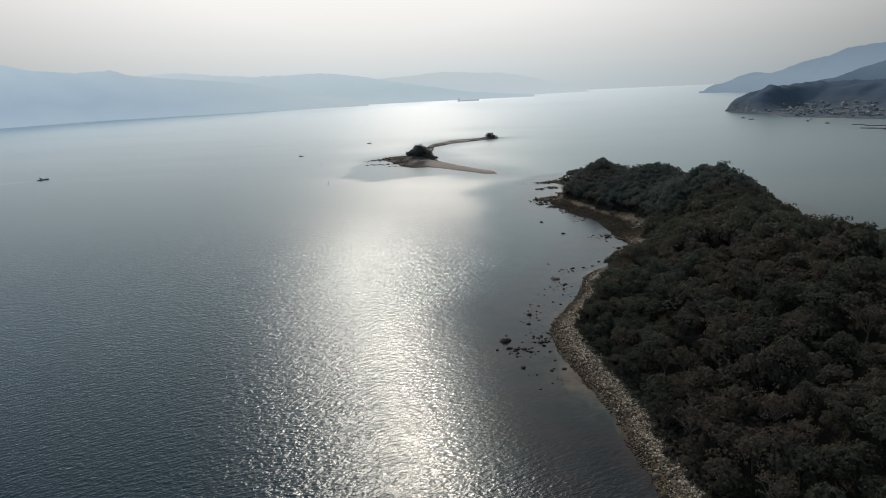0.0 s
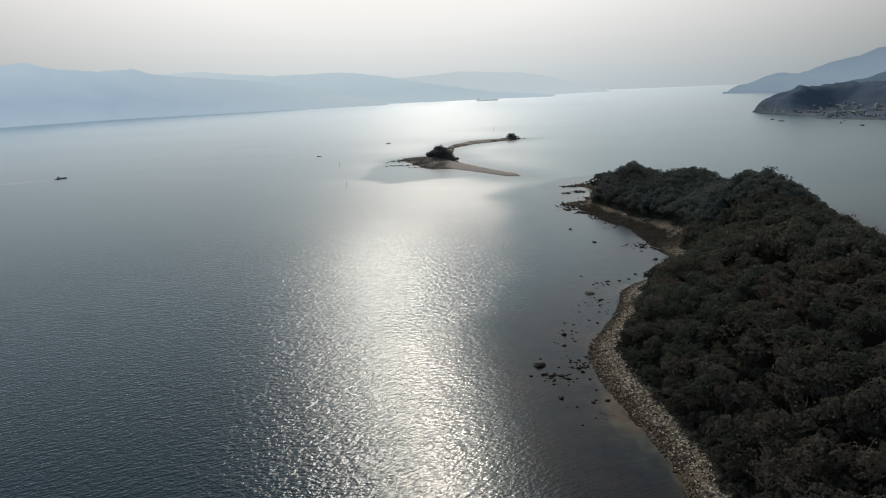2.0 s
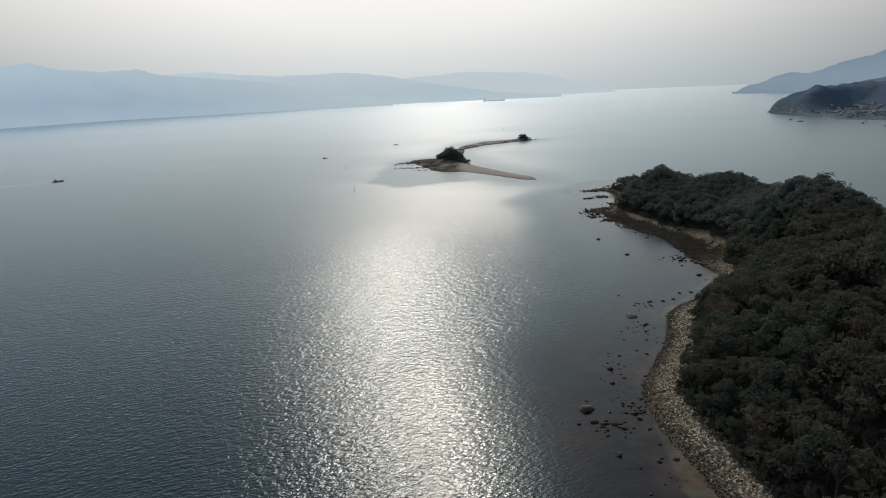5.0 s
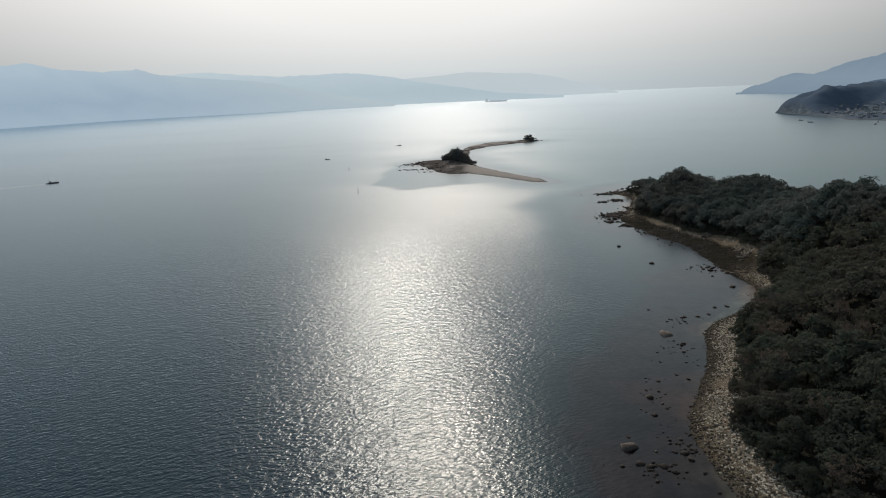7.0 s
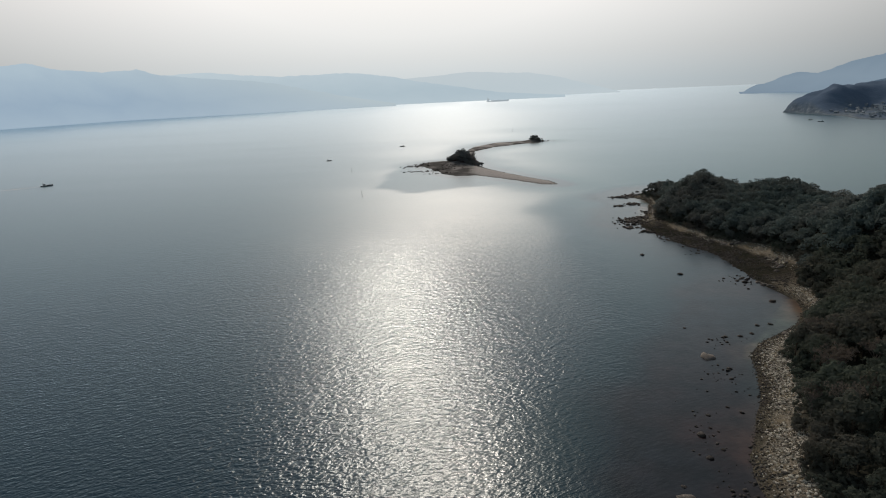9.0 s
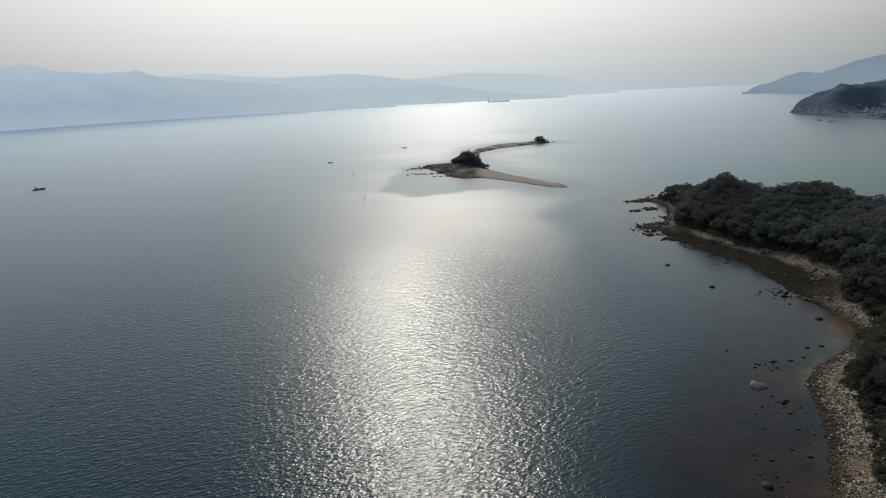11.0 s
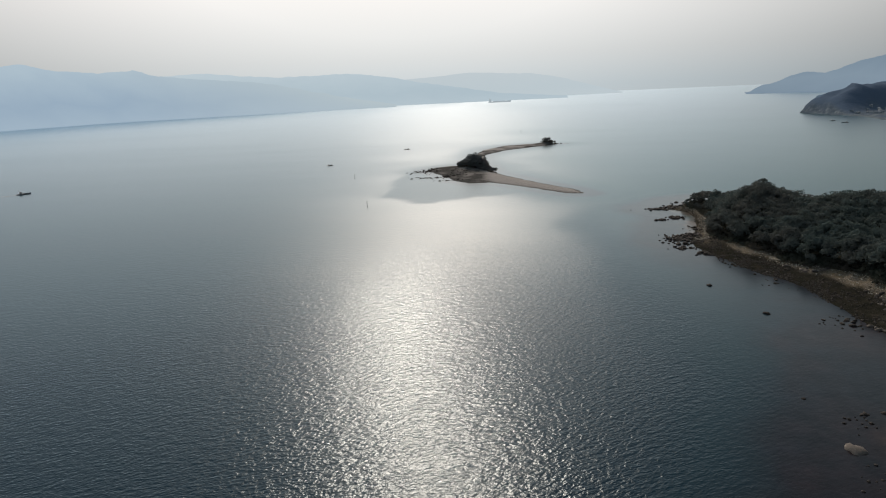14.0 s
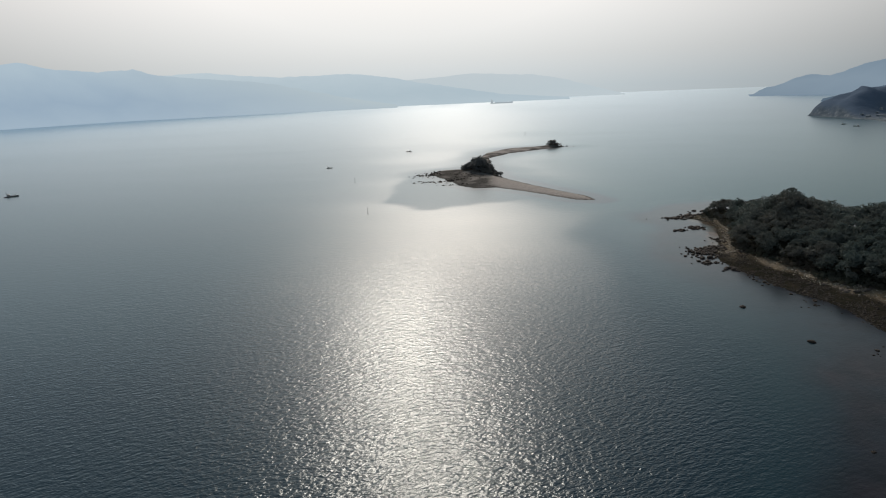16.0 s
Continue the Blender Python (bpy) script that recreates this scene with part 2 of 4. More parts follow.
def foliage(name, dark, light, scale, brown):
    """Matt leaves that let some light through, with tones that change from clump to clump and from stand to stand."""
    mat = bpy.data.materials.new(name)
    mat.use_nodes = True
    n, l = mat.node_tree.nodes, mat.node_tree.links
    n.clear()
    g, o = n.new("ShaderNodeNewGeometry"), n.new("ShaderNodeObjectInfo")
    big = noise_node(n, l, scale, 3.0)
    f = maths(n, l, "ADD", maths(n, l, "MULTIPLY", g.outputs["Random Per Island"], 0.16),
              maths(n, l, "MULTIPLY", maths(n, l, "ADD", big.outputs[0], maths(n, l, "MULTIPLY", o.outputs["Random"], 0.35)), 0.6))
    green = ramp(n, l, f, (0.25, dark), (0.85, light))
    tone = noise_node(n, l, scale * 0.5, 2.0)
    colour = mix(n, l, ramp(n, l, tone.outputs[0], (0.40, (0, 0, 0)), (0.64, (0.82, 0.82, 0.82))).outputs[0], green.outputs[0], brown)
    front, through_leaf, both = n.new("ShaderNodeBsdfDiffuse"), n.new("ShaderNodeBsdfTranslucent"), n.new("ShaderNodeMixShader")
    l.new(colour, front.inputs["Color"])
    l.new(colour, through_leaf.inputs["Color"])
    both.inputs[0].default_value = 0.48
    l.new(front.outputs[0], both.inputs[1])
    l.new(through_leaf.outputs[0], both.inputs[2])
    l.new(both.outputs[0], n.new("ShaderNodeOutputMaterial").inputs[0])
    return mat


LEAF = foliage("evergreen_leaves", (0.064, 0.080, 0.069), (0.096, 0.118, 0.090), 0.07, (0.106, 0.097, 0.086))
# islet leaves lifted pale and bluish, haze put into their colour
HAZED_ISLET_LEAF = foliage("hazed_islet_leaves", (0.125, 0.145, 0.15), (0.20, 0.22, 0.215), 0.07, (0.18, 0.175, 0.17))
# the headland's leaves again, tinted paler and bluer to hold distance haze
HAZED_LEAF = foliage("hazed_far_leaves", (0.090, 0.122, 0.120), (0.136, 0.176, 0.158), 0.07, (0.128, 0.132, 0.124))
DRY_LEAF = foliage("dry_leaves", (0.10, 0.095, 0.085), (0.15, 0.135, 0.115), 0.3, (0.14, 0.12, 0.10))
TWIG = mottled("grey_twigs", (0.10, 0.09, 0.08), (0.19, 0.17, 0.15), 2.0)
BARK = mottled("dark_bark", (0.03, 0.024, 0.018), (0.09, 0.075, 0.055), 2.0)
STONE = mottled("beach_stone", (0.062, 0.057, 0.045), (0.49, 0.462, 0.382), 0.9, 0.85, 0.04, island=0.75)
ROCK = mottled("shore_rock", (0.04, 0.037, 0.034), (0.145, 0.131, 0.114), 0.7, 0.85, 0.08, per_object=0.5)
WETROCK = mottled("weedy_rock", (0.010, 0.0095, 0.009), (0.040, 0.036, 0.031), 0.8, 0.8, 0.08, per_object=0.4)
BROWNSTONE = mottled("stained_stone", (0.034, 0.029, 0.018), (0.185, 0.158, 0.105), 0.9, 0.85, 0.04, island=0.75)
CLIFF = mottled("islet_rock", (0.05, 0.045, 0.038), (0.16, 0.14, 0.11), 0.4, 0.9, 0.2)
# far woods and streets painted blue-grey, haze put into the base colour
FARWOOD, n, l, b = material("hazed_far_woodland", 0.95, 0.0)
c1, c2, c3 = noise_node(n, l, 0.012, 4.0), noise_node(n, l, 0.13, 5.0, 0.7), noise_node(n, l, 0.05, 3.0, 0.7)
hazed_woods = mix(n, l, c1.outputs[0], (0.080, 0.116, 0.170), (0.115, 0.160, 0.218))
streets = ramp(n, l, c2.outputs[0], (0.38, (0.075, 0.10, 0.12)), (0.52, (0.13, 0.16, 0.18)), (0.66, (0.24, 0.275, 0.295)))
l.new(mix(n, l, attribute(n, "built"), hazed_woods, streets.outputs[0]), b.inputs["Base Color"])
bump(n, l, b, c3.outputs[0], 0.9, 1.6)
FARSHORE = mottled("far_shore_land", (0.07, 0.08, 0.085), (0.16, 0.17, 0.17), 0.05, 0.95, 0.5, 0.1)
# village plaster and roof tiles blued and flattened, haze painted into them
PALEWALL = mottled("hazed_plaster", (0.19, 0.235, 0.27), (0.38, 0.435, 0.475), 0.3, 0.9, 0.0, per_object=0.6)
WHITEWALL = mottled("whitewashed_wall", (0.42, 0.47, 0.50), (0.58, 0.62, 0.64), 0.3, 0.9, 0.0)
TILEROOF = mottled("hazed_grey_tiles", (0.125, 0.165, 0.20), (0.235, 0.28, 0.315), 0.5, 0.8, 0.0, per_object=0.6)
GLASS_DARK = plain("dark_window", (0.03, 0.035, 0.04), 0.2)
HULL = plain("weathered_hull", (0.30, 0.32, 0.335), 0.5)
WHITEPAINT = plain("white_boat_paint", (0.6, 0.6, 0.58), 0.5)
DARKMETAL = plain("dark_painted_steel", (0.06, 0.06, 0.065), 0.5)
FOAM = mottled("wake_foam", (0.45, 0.47, 0.48), (0.8, 0.8, 0.8), 0.6, 0.9, 0.0)
TIMBER = plain("dark_wet_timber", (0.13, 0.13, 0.13), 0.8)


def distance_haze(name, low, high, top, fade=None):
    """Hills, or a ship, with kilometres of bright haze put into their colour: a glowing backdrop, paler with height.
    fade: y where a paler tone begins and is reached, and that tone.
    """
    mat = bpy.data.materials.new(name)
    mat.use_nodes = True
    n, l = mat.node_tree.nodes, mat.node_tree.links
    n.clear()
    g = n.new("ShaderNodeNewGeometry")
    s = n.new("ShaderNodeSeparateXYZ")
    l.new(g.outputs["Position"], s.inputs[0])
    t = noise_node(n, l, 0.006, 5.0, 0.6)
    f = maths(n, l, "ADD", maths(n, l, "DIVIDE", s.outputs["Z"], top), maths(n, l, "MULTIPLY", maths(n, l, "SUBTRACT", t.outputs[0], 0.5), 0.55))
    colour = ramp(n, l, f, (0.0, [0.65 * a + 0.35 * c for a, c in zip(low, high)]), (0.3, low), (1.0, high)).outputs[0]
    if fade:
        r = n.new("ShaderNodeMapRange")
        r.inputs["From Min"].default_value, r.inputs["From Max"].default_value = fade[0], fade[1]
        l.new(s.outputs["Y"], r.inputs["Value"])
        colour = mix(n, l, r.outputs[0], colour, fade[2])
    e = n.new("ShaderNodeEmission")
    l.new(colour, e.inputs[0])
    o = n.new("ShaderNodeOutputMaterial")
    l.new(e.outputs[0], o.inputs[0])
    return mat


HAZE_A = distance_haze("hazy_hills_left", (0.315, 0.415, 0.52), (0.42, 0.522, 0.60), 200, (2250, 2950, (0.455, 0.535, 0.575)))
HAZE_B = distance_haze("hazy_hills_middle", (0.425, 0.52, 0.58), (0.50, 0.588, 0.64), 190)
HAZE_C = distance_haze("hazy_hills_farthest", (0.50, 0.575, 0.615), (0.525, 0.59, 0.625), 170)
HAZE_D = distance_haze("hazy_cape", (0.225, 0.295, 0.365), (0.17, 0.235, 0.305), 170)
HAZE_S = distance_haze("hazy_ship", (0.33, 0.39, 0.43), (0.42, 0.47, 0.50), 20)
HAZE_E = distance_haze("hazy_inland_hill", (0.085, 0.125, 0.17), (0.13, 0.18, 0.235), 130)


# ---- helpers for meshes ----
def mesh_object(name, verts, faces, mat, smooth=True, parent=None, attrs=None):
    me = bpy.data.meshes.new(name)
    me.from_pydata(verts, [], faces)
    me.materials.append(mat)
    if smooth:
        me.polygons.foreach_set("use_smooth", [True] * len(me.polygons))
    for key, values in (attrs or {}).items():
        a = me.attributes.new(key, "FLOAT", "POINT")
        a.data.foreach_set("value", np.asarray(values, dtype=np.float32))
    ob = new(name, me)
    ob.parent = parent
    return ob


def part(name, bm, mat, parent, label=""):
    me = bpy.data.meshes.new(name)
    bm.to_mesh(me)
    bm.free()
    me.materials.append(mat)
    ob = new(name, me)
    ob.parent = parent
    return tagged(ob, label)


def empty(name, m, label, category, group=""):
    ob = new(name)
    ob.matrix_basis = m
    return tagged(ob, label, category, group)


def box(bm, size, at, bevel=0.0):
    made = bmesh.ops.create_cube(bm, size=1.0, matrix=Matrix.Translation(at) @ Matrix.Diagonal((*size, 1)))
    if bevel:
        edges = list({e for v in made["verts"] for e in v.link_edges})
        bmesh.ops.bevel(bm, geom=edges, offset=bevel, segments=1, affect="EDGES")
    return bm


def rod(bm, a, b, r0, r1, sides=8):
    a, b = Vector(a), Vector(b)
    bmesh.ops.create_cone(bm, cap_ends=True, segments=sides, radius1=r0, radius2=r1, depth=(b - a).length,
                          matrix=Matrix.Translation((a + b) / 2) @ (b - a).to_track_quat("Z", "Y").to_matrix().to_4x4())
    return bm


def lattice(x, y, seed):
    ix, iy = np.floor(x).astype(np.int64), np.floor(y).astype(np.int64)
    fx, fy = x - ix, y - iy
    fx, fy = fx * fx * (3 - 2 * fx), fy * fy * (3 - 2 * fy)

    def h(a, b):
        v = (a * 374761393 + b * 668265263 + seed * 974634777) & 0xFFFFFFFF
        v = ((v ^ (v >> 13)) * 1274126177) & 0xFFFFFFFF
        return ((v ^ (v >> 16)) & 0xFFFF) / 65535.0
    return (h(ix, iy) * (1 - fx) + h(ix + 1, iy) * fx) * (1 - fy) + (h(ix, iy + 1) * (1 - fx) + h(ix + 1, iy + 1) * fx) * fy


def fractal(x, y, size, octaves=4, seed=1):
    """Smooth noise from -1 to 1 with features of that many metres."""
    x, y = np.asarray(x, float) / size, np.asarray(y, float) / size
    total, amp, weight = 0.0, 1.0, 0.0
    for k in range(octaves):
        total, weight = total + amp * lattice(x * 2 ** k + 17.3 * k, y * 2 ** k - 9.1 * k, seed + k), weight + amp
        amp *= 0.5
    return 2 * total / weight - 1


def shore_distance(x, y, outline):
    """Metres to an outline: positive on land, negative in the water."""
    x, y = np.asarray(x, float), np.asarray(y, float)
    best, inside = np.full(x.shape, 1e9), np.zeros(x.shape, bool)
    for (ax, ay), (bx, by) in zip(outline, outline[1:] + outline[:1]):
        dx, dy = bx - ax, by - ay
        t = np.clip(((x - ax) * dx + (y - ay) * dy) / (dx * dx + dy * dy), 0, 1)
        best = np.minimum(best, np.hypot(x - ax - t * dx, y - ay - t * dy))
        cross = (ay > y) != (by > y)
        inside ^= cross & (x < dx * (y - ay) / (dy if dy else 1e-9) + ax)
    return np.where(inside, best, -best)


def step(a, b, v):
    t = np.clip((np.asarray(v, float) - a) / (b - a), 0, 1)
    return t * t * (3 - 2 * t)


def grid_mesh(name, xs, ys, height, keep, mat, attrs=None):
    X, Y = np.meshgrid(xs, ys)
    Z = height(X, Y)
    k = keep(X, Y)
    w = len(xs)
    quads = [(j * w + i, j * w + i + 1, (j + 1) * w + i + 1, (j + 1) * w + i)
             for j in range(len(ys) - 1) for i in range(w - 1) if k[j, i] or k[j, i + 1] or k[j + 1, i] or k[j + 1, i + 1]]
    used = np.unique(np.array(quads))
    remap = np.full(X.size, -1)
    remap[used] = np.arange(len(used))
    verts = np.column_stack((X.ravel(), Y.ravel(), Z.ravel()))[used]
    faces = remap[np.array(quads)].tolist()
    extra = {key: f(X, Y).ravel()[used] for key, f in (attrs or {}).items()}
    return mesh_object(name, verts.tolist(), faces, mat, True, None, extra)


# ---- the headland ----
HEADLAND = [(60, -60), (42, 0), (33, 50), (29.4, 82), (28, 92), (27.6, 99), (27.5, 107), (25.9, 115), (23.9, 121), (22.1, 129),
            (20.2, 139), (19.2, 149), (21.2, 158.6), (25.6, 167), (30.5, 178), (34.5, 190), (36, 198), (41, 205.5), (47, 211),
            (55, 218), (61, 227), (63, 236), (60.5, 246), (59, 258), (58.8, 272), (57, 287), (52, 299), (47.5, 310), (43, 323),
            (41, 335), (43, 347), (48, 358), (54, 375), (57, 390), (57.5, 399), (51.5, 408), (57, 415), (64, 422), (72, 423), (84, 412), (100, 395),
            (118, 372), (133, 340), (142, 300), (140, 260), (142, 220), (150, 180), (165, 120), (175, 40), (170, -60)]
HILLS = [(70.5, 361, 10, 14, 17), (94, 327, 10, 15, 18), (108, 300, 4.5, 20, 22), (99.5, 250, 17.0, 17, 33), (80, 262, 3, 14, 30), (86, 200, 10, 24, 34),
         (85, 130, 15.5, 34, 42), (92, 60, 20, 40, 40)]


def headland_distance(x, y):
    return shore_distance(x, y, HEADLAND) + (0.9 + 1.3 * cove(x, y)) * fractal(x, y, 9, 4, 5)


def cove(x, y):
    return step(236, 264, y) * (1 - step(330, 350, y)) * (1 - step(84, 100, x))


def cape_tip(x, y):
    return step(336, 362, y) * (1 - step(66, 84, x))


def headland_height(x, y):
    d = headland_distance(x, y)
    beach = np.interp(d, [-14, -4, 0, 7, 12, 30, 60], [-3.5, -1.0, 0, 1.9, 3.2, 4.5, 5.0])
    flat = np.interp(d, [-14, -4, 0, 12.5, 16, 21, 60], [-2.5, -0.5, 0, 0.6, 1.8, 3.0, 5.0])
    c = cove(x, y)
    z = beach * (1 - c) + flat * c
    hill = sum(a * np.exp(-((x - hx) / sx) ** 2 - ((y - hy) / sy) ** 2) for hx, hy, a, sx, sy in HILLS)
    z = z + hill * np.where(y > 215, step(5.5, 26, d), step(7, 34, d))
    return z + 0.18 * fractal(x, y, 2.5, 3, 9) * step(0, 3, d) + 1.0 * fractal(x, y, 22, 3, 11) * step(10, 30, d)


def veg_edge(x, y):
    """How far from the water the bushes begin."""
    return 4.9 + 0.9 * step(95, 110, y) + 0.5 * step(118, 132, y) + cove(x, y) * (7.4 + 1.6 * (1 - step(290, 314, y))) + 3 * np.exp(-((x - 62) / 9) ** 2 - ((y - 325) / 10) ** 2) - 1.8 * cape_tip(x, y) - 5.0 * small_point(x, y) + 1.2 * fractal(x, y, 12, 2, 21)


def small_point(x, y):
    return np.exp(-((x - 56) / 10) ** 2 - ((y - 222) / 13) ** 2)


def weed_amount(x, y):
    d = headland_distance(x, y)
    zone = cove(x, y) * (1 - step(11.3, 13.3, d - 4 * (1 - step(252, 284, y)) + 2.6 * fractal(x, y, 9, 4, 31)))
    return np.clip(zone + (0.45 + 0.3 * step(135, 165, y)) * (1 - step(0.8, 3.8, d + 1.3 * fractal(x, y, 4, 3, 33))), 0, 1)


def inland_amount(x, y):
    return step(-0.8, 1.6, headland_distance(x, y) - veg_edge(x, y))


ground = grid_mesh("ground", np.arange(10, 185, 1.25), np.arange(-60, 432, 1.25), headland_height,
                   lambda x, y: shore_distance(x, y, HEADLAND) > -9, LAND, {"weed": weed_amount, "inland": inland_amount})
tagged(ground, "wooded headland with a stony brown beach and weedy flats", "ground", kind="structure")

# ---- the sandbar between the two islets ----
SANDBAR = [(17.5, 461), (6, 464.5), (-9, 484), (-24, 501), (-39, 516), (-54, 514), (-63, 527), (-77, 560), (-92, 588), (-86, 608),
           (-66, 616), (-60, 650), (-57, 690), (-49, 743), (-28, 783), (9, 797), (34, 787), (10, 766), (-5, 753), (-28, 732), (-47, 692),
           (-46, 650), (-38, 573), (-31, 553), (-10, 512), (12.5, 478)]


def sandbar_distance(x, y):
    return shore_distance(x, y, SANDBAR) + 1.3 * fractal(x, y, 16, 3, 41)


def sandbar_height(x, y):
    d = sandbar_distance(x, y)
    z = np.interp(d, [-12, 0, 5, 12, 30], [-1.2, 0, 0.75, 1.2, 1.5])
    rock = 3.6 * np.exp(-((x + 54) / 13) ** 2 - ((y - 580) / 16) ** 2) + 2.6 * np.exp(-((x - 20) / 9) ** 2 - ((y - 784) / 9) ** 2)
    return z + rock * step(0, 8, d) + 0.1 * fractal(x, y, 3, 2, 43)


def sandbar_weed(x, y):
    west = np.maximum(step(0, 12, -x - 35 - 0.10 * (y - 520)) * (1 - step(598, 612, y)), step(606, 620, y) * step(-0.25, 0.2, fractal(x, y, 11, 3, 49)) * 0.8)
    rim = 1 - step(0.8, 2.2, sandbar_distance(x, y) + 0.6 * fractal(x, y, 5, 2, 47))
    return np.clip(west * (1.0 + 0.8 * fractal(x, y, 7, 4, 45)) + 0.8 * rim, 0, 1)


sandbar = grid_mesh("sandbar_ground", np.arange(-110, 48, 1.6), np.arange(450, 810, 1.6), sandbar_height,
                    lambda x, y: shore_distance(x, y, SANDBAR) > -7, BAR, {"weed": sandbar_weed})
tagged(sandbar, "low curved sandbar with dark weed linking two islets", "sandbar", kind="structure")


# ---- the sea ----
def shallows(x, y):
    a = step(-37, -0.5, headland_distance(x, y) + 9 * fractal(x, y, 30, 4, 51)) * (1 - 0.6 * cove(x, y))
    s = step(-16, -1, sandbar_distance(x, y)) * 0.7
    return np.clip(np.maximum(a, s), 0, 1)


# the drowned sand shelf round the larger islet, where the water lies smooth
SHELF = [(-113, 547), (-113, 576), (-102, 611), (-87, 630), (-60, 640), (-45, 600), (-20, 520), (16, 460), (-4, 455), (-23, 468), (-40, 462),
         (-72, 452), (-83, 447), (-103, 467)]


def lee(x, y):
    d = shore_distance(x, y, HEADLAND) + 11 * fractal(x, y, 45, 5, 53)
    s = shore_distance(x, y, SANDBAR) + 14 * fractal(x, y, 60, 4, 57)
    near = step(0, 1, (d + 56 - 16 * step(150, 200, y)) / (42 - 16 * step(150, 200, y))) * step(60, 105, y)
    side = step(-8, 34, x + 13 * fractal(x, y, 42, 5, 59)) * step(165, 215, y) * (1 - step(360, 450, y))
    near = np.maximum(near, side)
    bar = 0.2 * step(-36, -4, s) + 0.05 * step(-80, -10, s)
    # sheltered water towards the village
    east = 0.4 * step(0.20, 0.46, (x + 15 + 25 * fractal(x, y, 120, 4, 60)) / np.maximum(y, 60)) * step(215, 330, y + 30 * fractal(x, y, 60, 3, 62)) * step(0, 60, x - 60)
    lane = 0.08 * step(0.05, 0.6, fractal(x * 0.6, y * 1.6, 160, 4, 55)) * step(330, 480, y)
    shelf = 0.29 * step(-3.5, 4.5, shore_distance(x, y, SHELF) + 12 * fractal(x, y, 34, 4, 58))
    return np.clip(np.maximum.reduce((near, bar, shelf, lane, east)), 0, 1)


def lagoon(x, y):
    """Turbid green water over the sand east of the sandbar."""
    return step(-60, 40, x + 0.12 * (y - 600)) * step(330, 470, y) * (1 - step(900, 1500, y)) * (1 - step(330, 620, x))


def spread(a, b, fine, far):
    """Grid lines: close in the middle, wider and wider outwards."""
    mid, out, w = list(np.arange(a, b + fine, fine)), [], fine
    lo, hi = mid[0], mid[-1]
    head, tail = [], []
    while hi < far or lo > -far:
        w *= 1.35
        lo, hi = lo - w, hi + w
        head.append(lo)
        tail.append(hi)
    return np.array(head[::-1] + mid + tail)


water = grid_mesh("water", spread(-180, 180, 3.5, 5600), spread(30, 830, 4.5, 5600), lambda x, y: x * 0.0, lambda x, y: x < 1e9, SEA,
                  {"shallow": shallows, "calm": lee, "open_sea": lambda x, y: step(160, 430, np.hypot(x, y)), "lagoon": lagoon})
tagged(water, "rippled grey-blue sea with hazy sunlight on it", "water", kind="structure")


# ---- far hills ----
def range_of_hills(name, crest, foot, mat, label, seed, rough=10.0):
    """A ridge through crest points (x, y, height), sloping down to the water foot metres nearer and behind."""
    pts = np.array(crest, float)
    u = np.linspace(0, len(pts) - 1, 26 * (len(pts) - 1) + 1)
    cx, cy, cz = (np.interp(u, np.arange(len(pts)), pts[:, k]) for k in range(3))
    away = np.column_stack((cx, cy)) / np.hypot(cx, cy)[:, None]
    rows = np.linspace(-1, 1, 25)
    verts, w = [], len(u)
    for r in rows:
        x, y = cx + away[:, 0] * foot * r, cy + away[:, 1] * foot * r
        fall = 1 - np.abs(r) ** 1.25
        rel = (fractal(x, y, 260, 5, seed) * rough * (1.6 if abs(r) > 0.05 else 0.35) + 4.5 * fractal(x, y, 36, 4, seed + 9)) * np.minimum(1, cz / 60)
        z = cz * fall + rel * np.sqrt(max(fall, 0))
        verts += np.column_stack((x, y, np.where(abs(r) > 0.97, -3, np.maximum(z, -2)))).tolist()
    faces = [(j * w + i, j * w + i + 1, (j + 1) * w + i + 1, (j + 1) * w + i) for j in range(len(rows) - 1) for i in range(w - 1)]
    return tagged(mesh_object(name, verts, faces, mat), label, "hills", kind="structure")


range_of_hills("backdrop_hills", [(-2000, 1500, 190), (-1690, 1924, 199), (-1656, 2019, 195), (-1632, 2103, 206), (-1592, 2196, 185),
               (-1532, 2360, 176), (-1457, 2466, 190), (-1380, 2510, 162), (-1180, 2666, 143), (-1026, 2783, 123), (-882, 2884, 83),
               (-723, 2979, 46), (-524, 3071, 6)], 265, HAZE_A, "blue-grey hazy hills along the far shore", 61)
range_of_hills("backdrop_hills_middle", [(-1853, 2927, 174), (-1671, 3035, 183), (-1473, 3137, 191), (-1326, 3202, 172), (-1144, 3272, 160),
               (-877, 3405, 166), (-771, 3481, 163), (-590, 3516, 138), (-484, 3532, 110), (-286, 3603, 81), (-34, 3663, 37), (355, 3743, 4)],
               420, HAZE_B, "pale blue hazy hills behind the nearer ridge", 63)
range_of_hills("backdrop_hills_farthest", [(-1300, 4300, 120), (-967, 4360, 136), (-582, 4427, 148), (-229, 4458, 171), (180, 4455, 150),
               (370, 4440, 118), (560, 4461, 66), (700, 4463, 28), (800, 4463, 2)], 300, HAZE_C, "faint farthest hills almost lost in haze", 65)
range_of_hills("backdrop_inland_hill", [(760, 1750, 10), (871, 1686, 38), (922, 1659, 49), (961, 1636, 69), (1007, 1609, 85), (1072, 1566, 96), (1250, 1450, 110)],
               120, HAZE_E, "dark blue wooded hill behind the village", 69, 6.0)
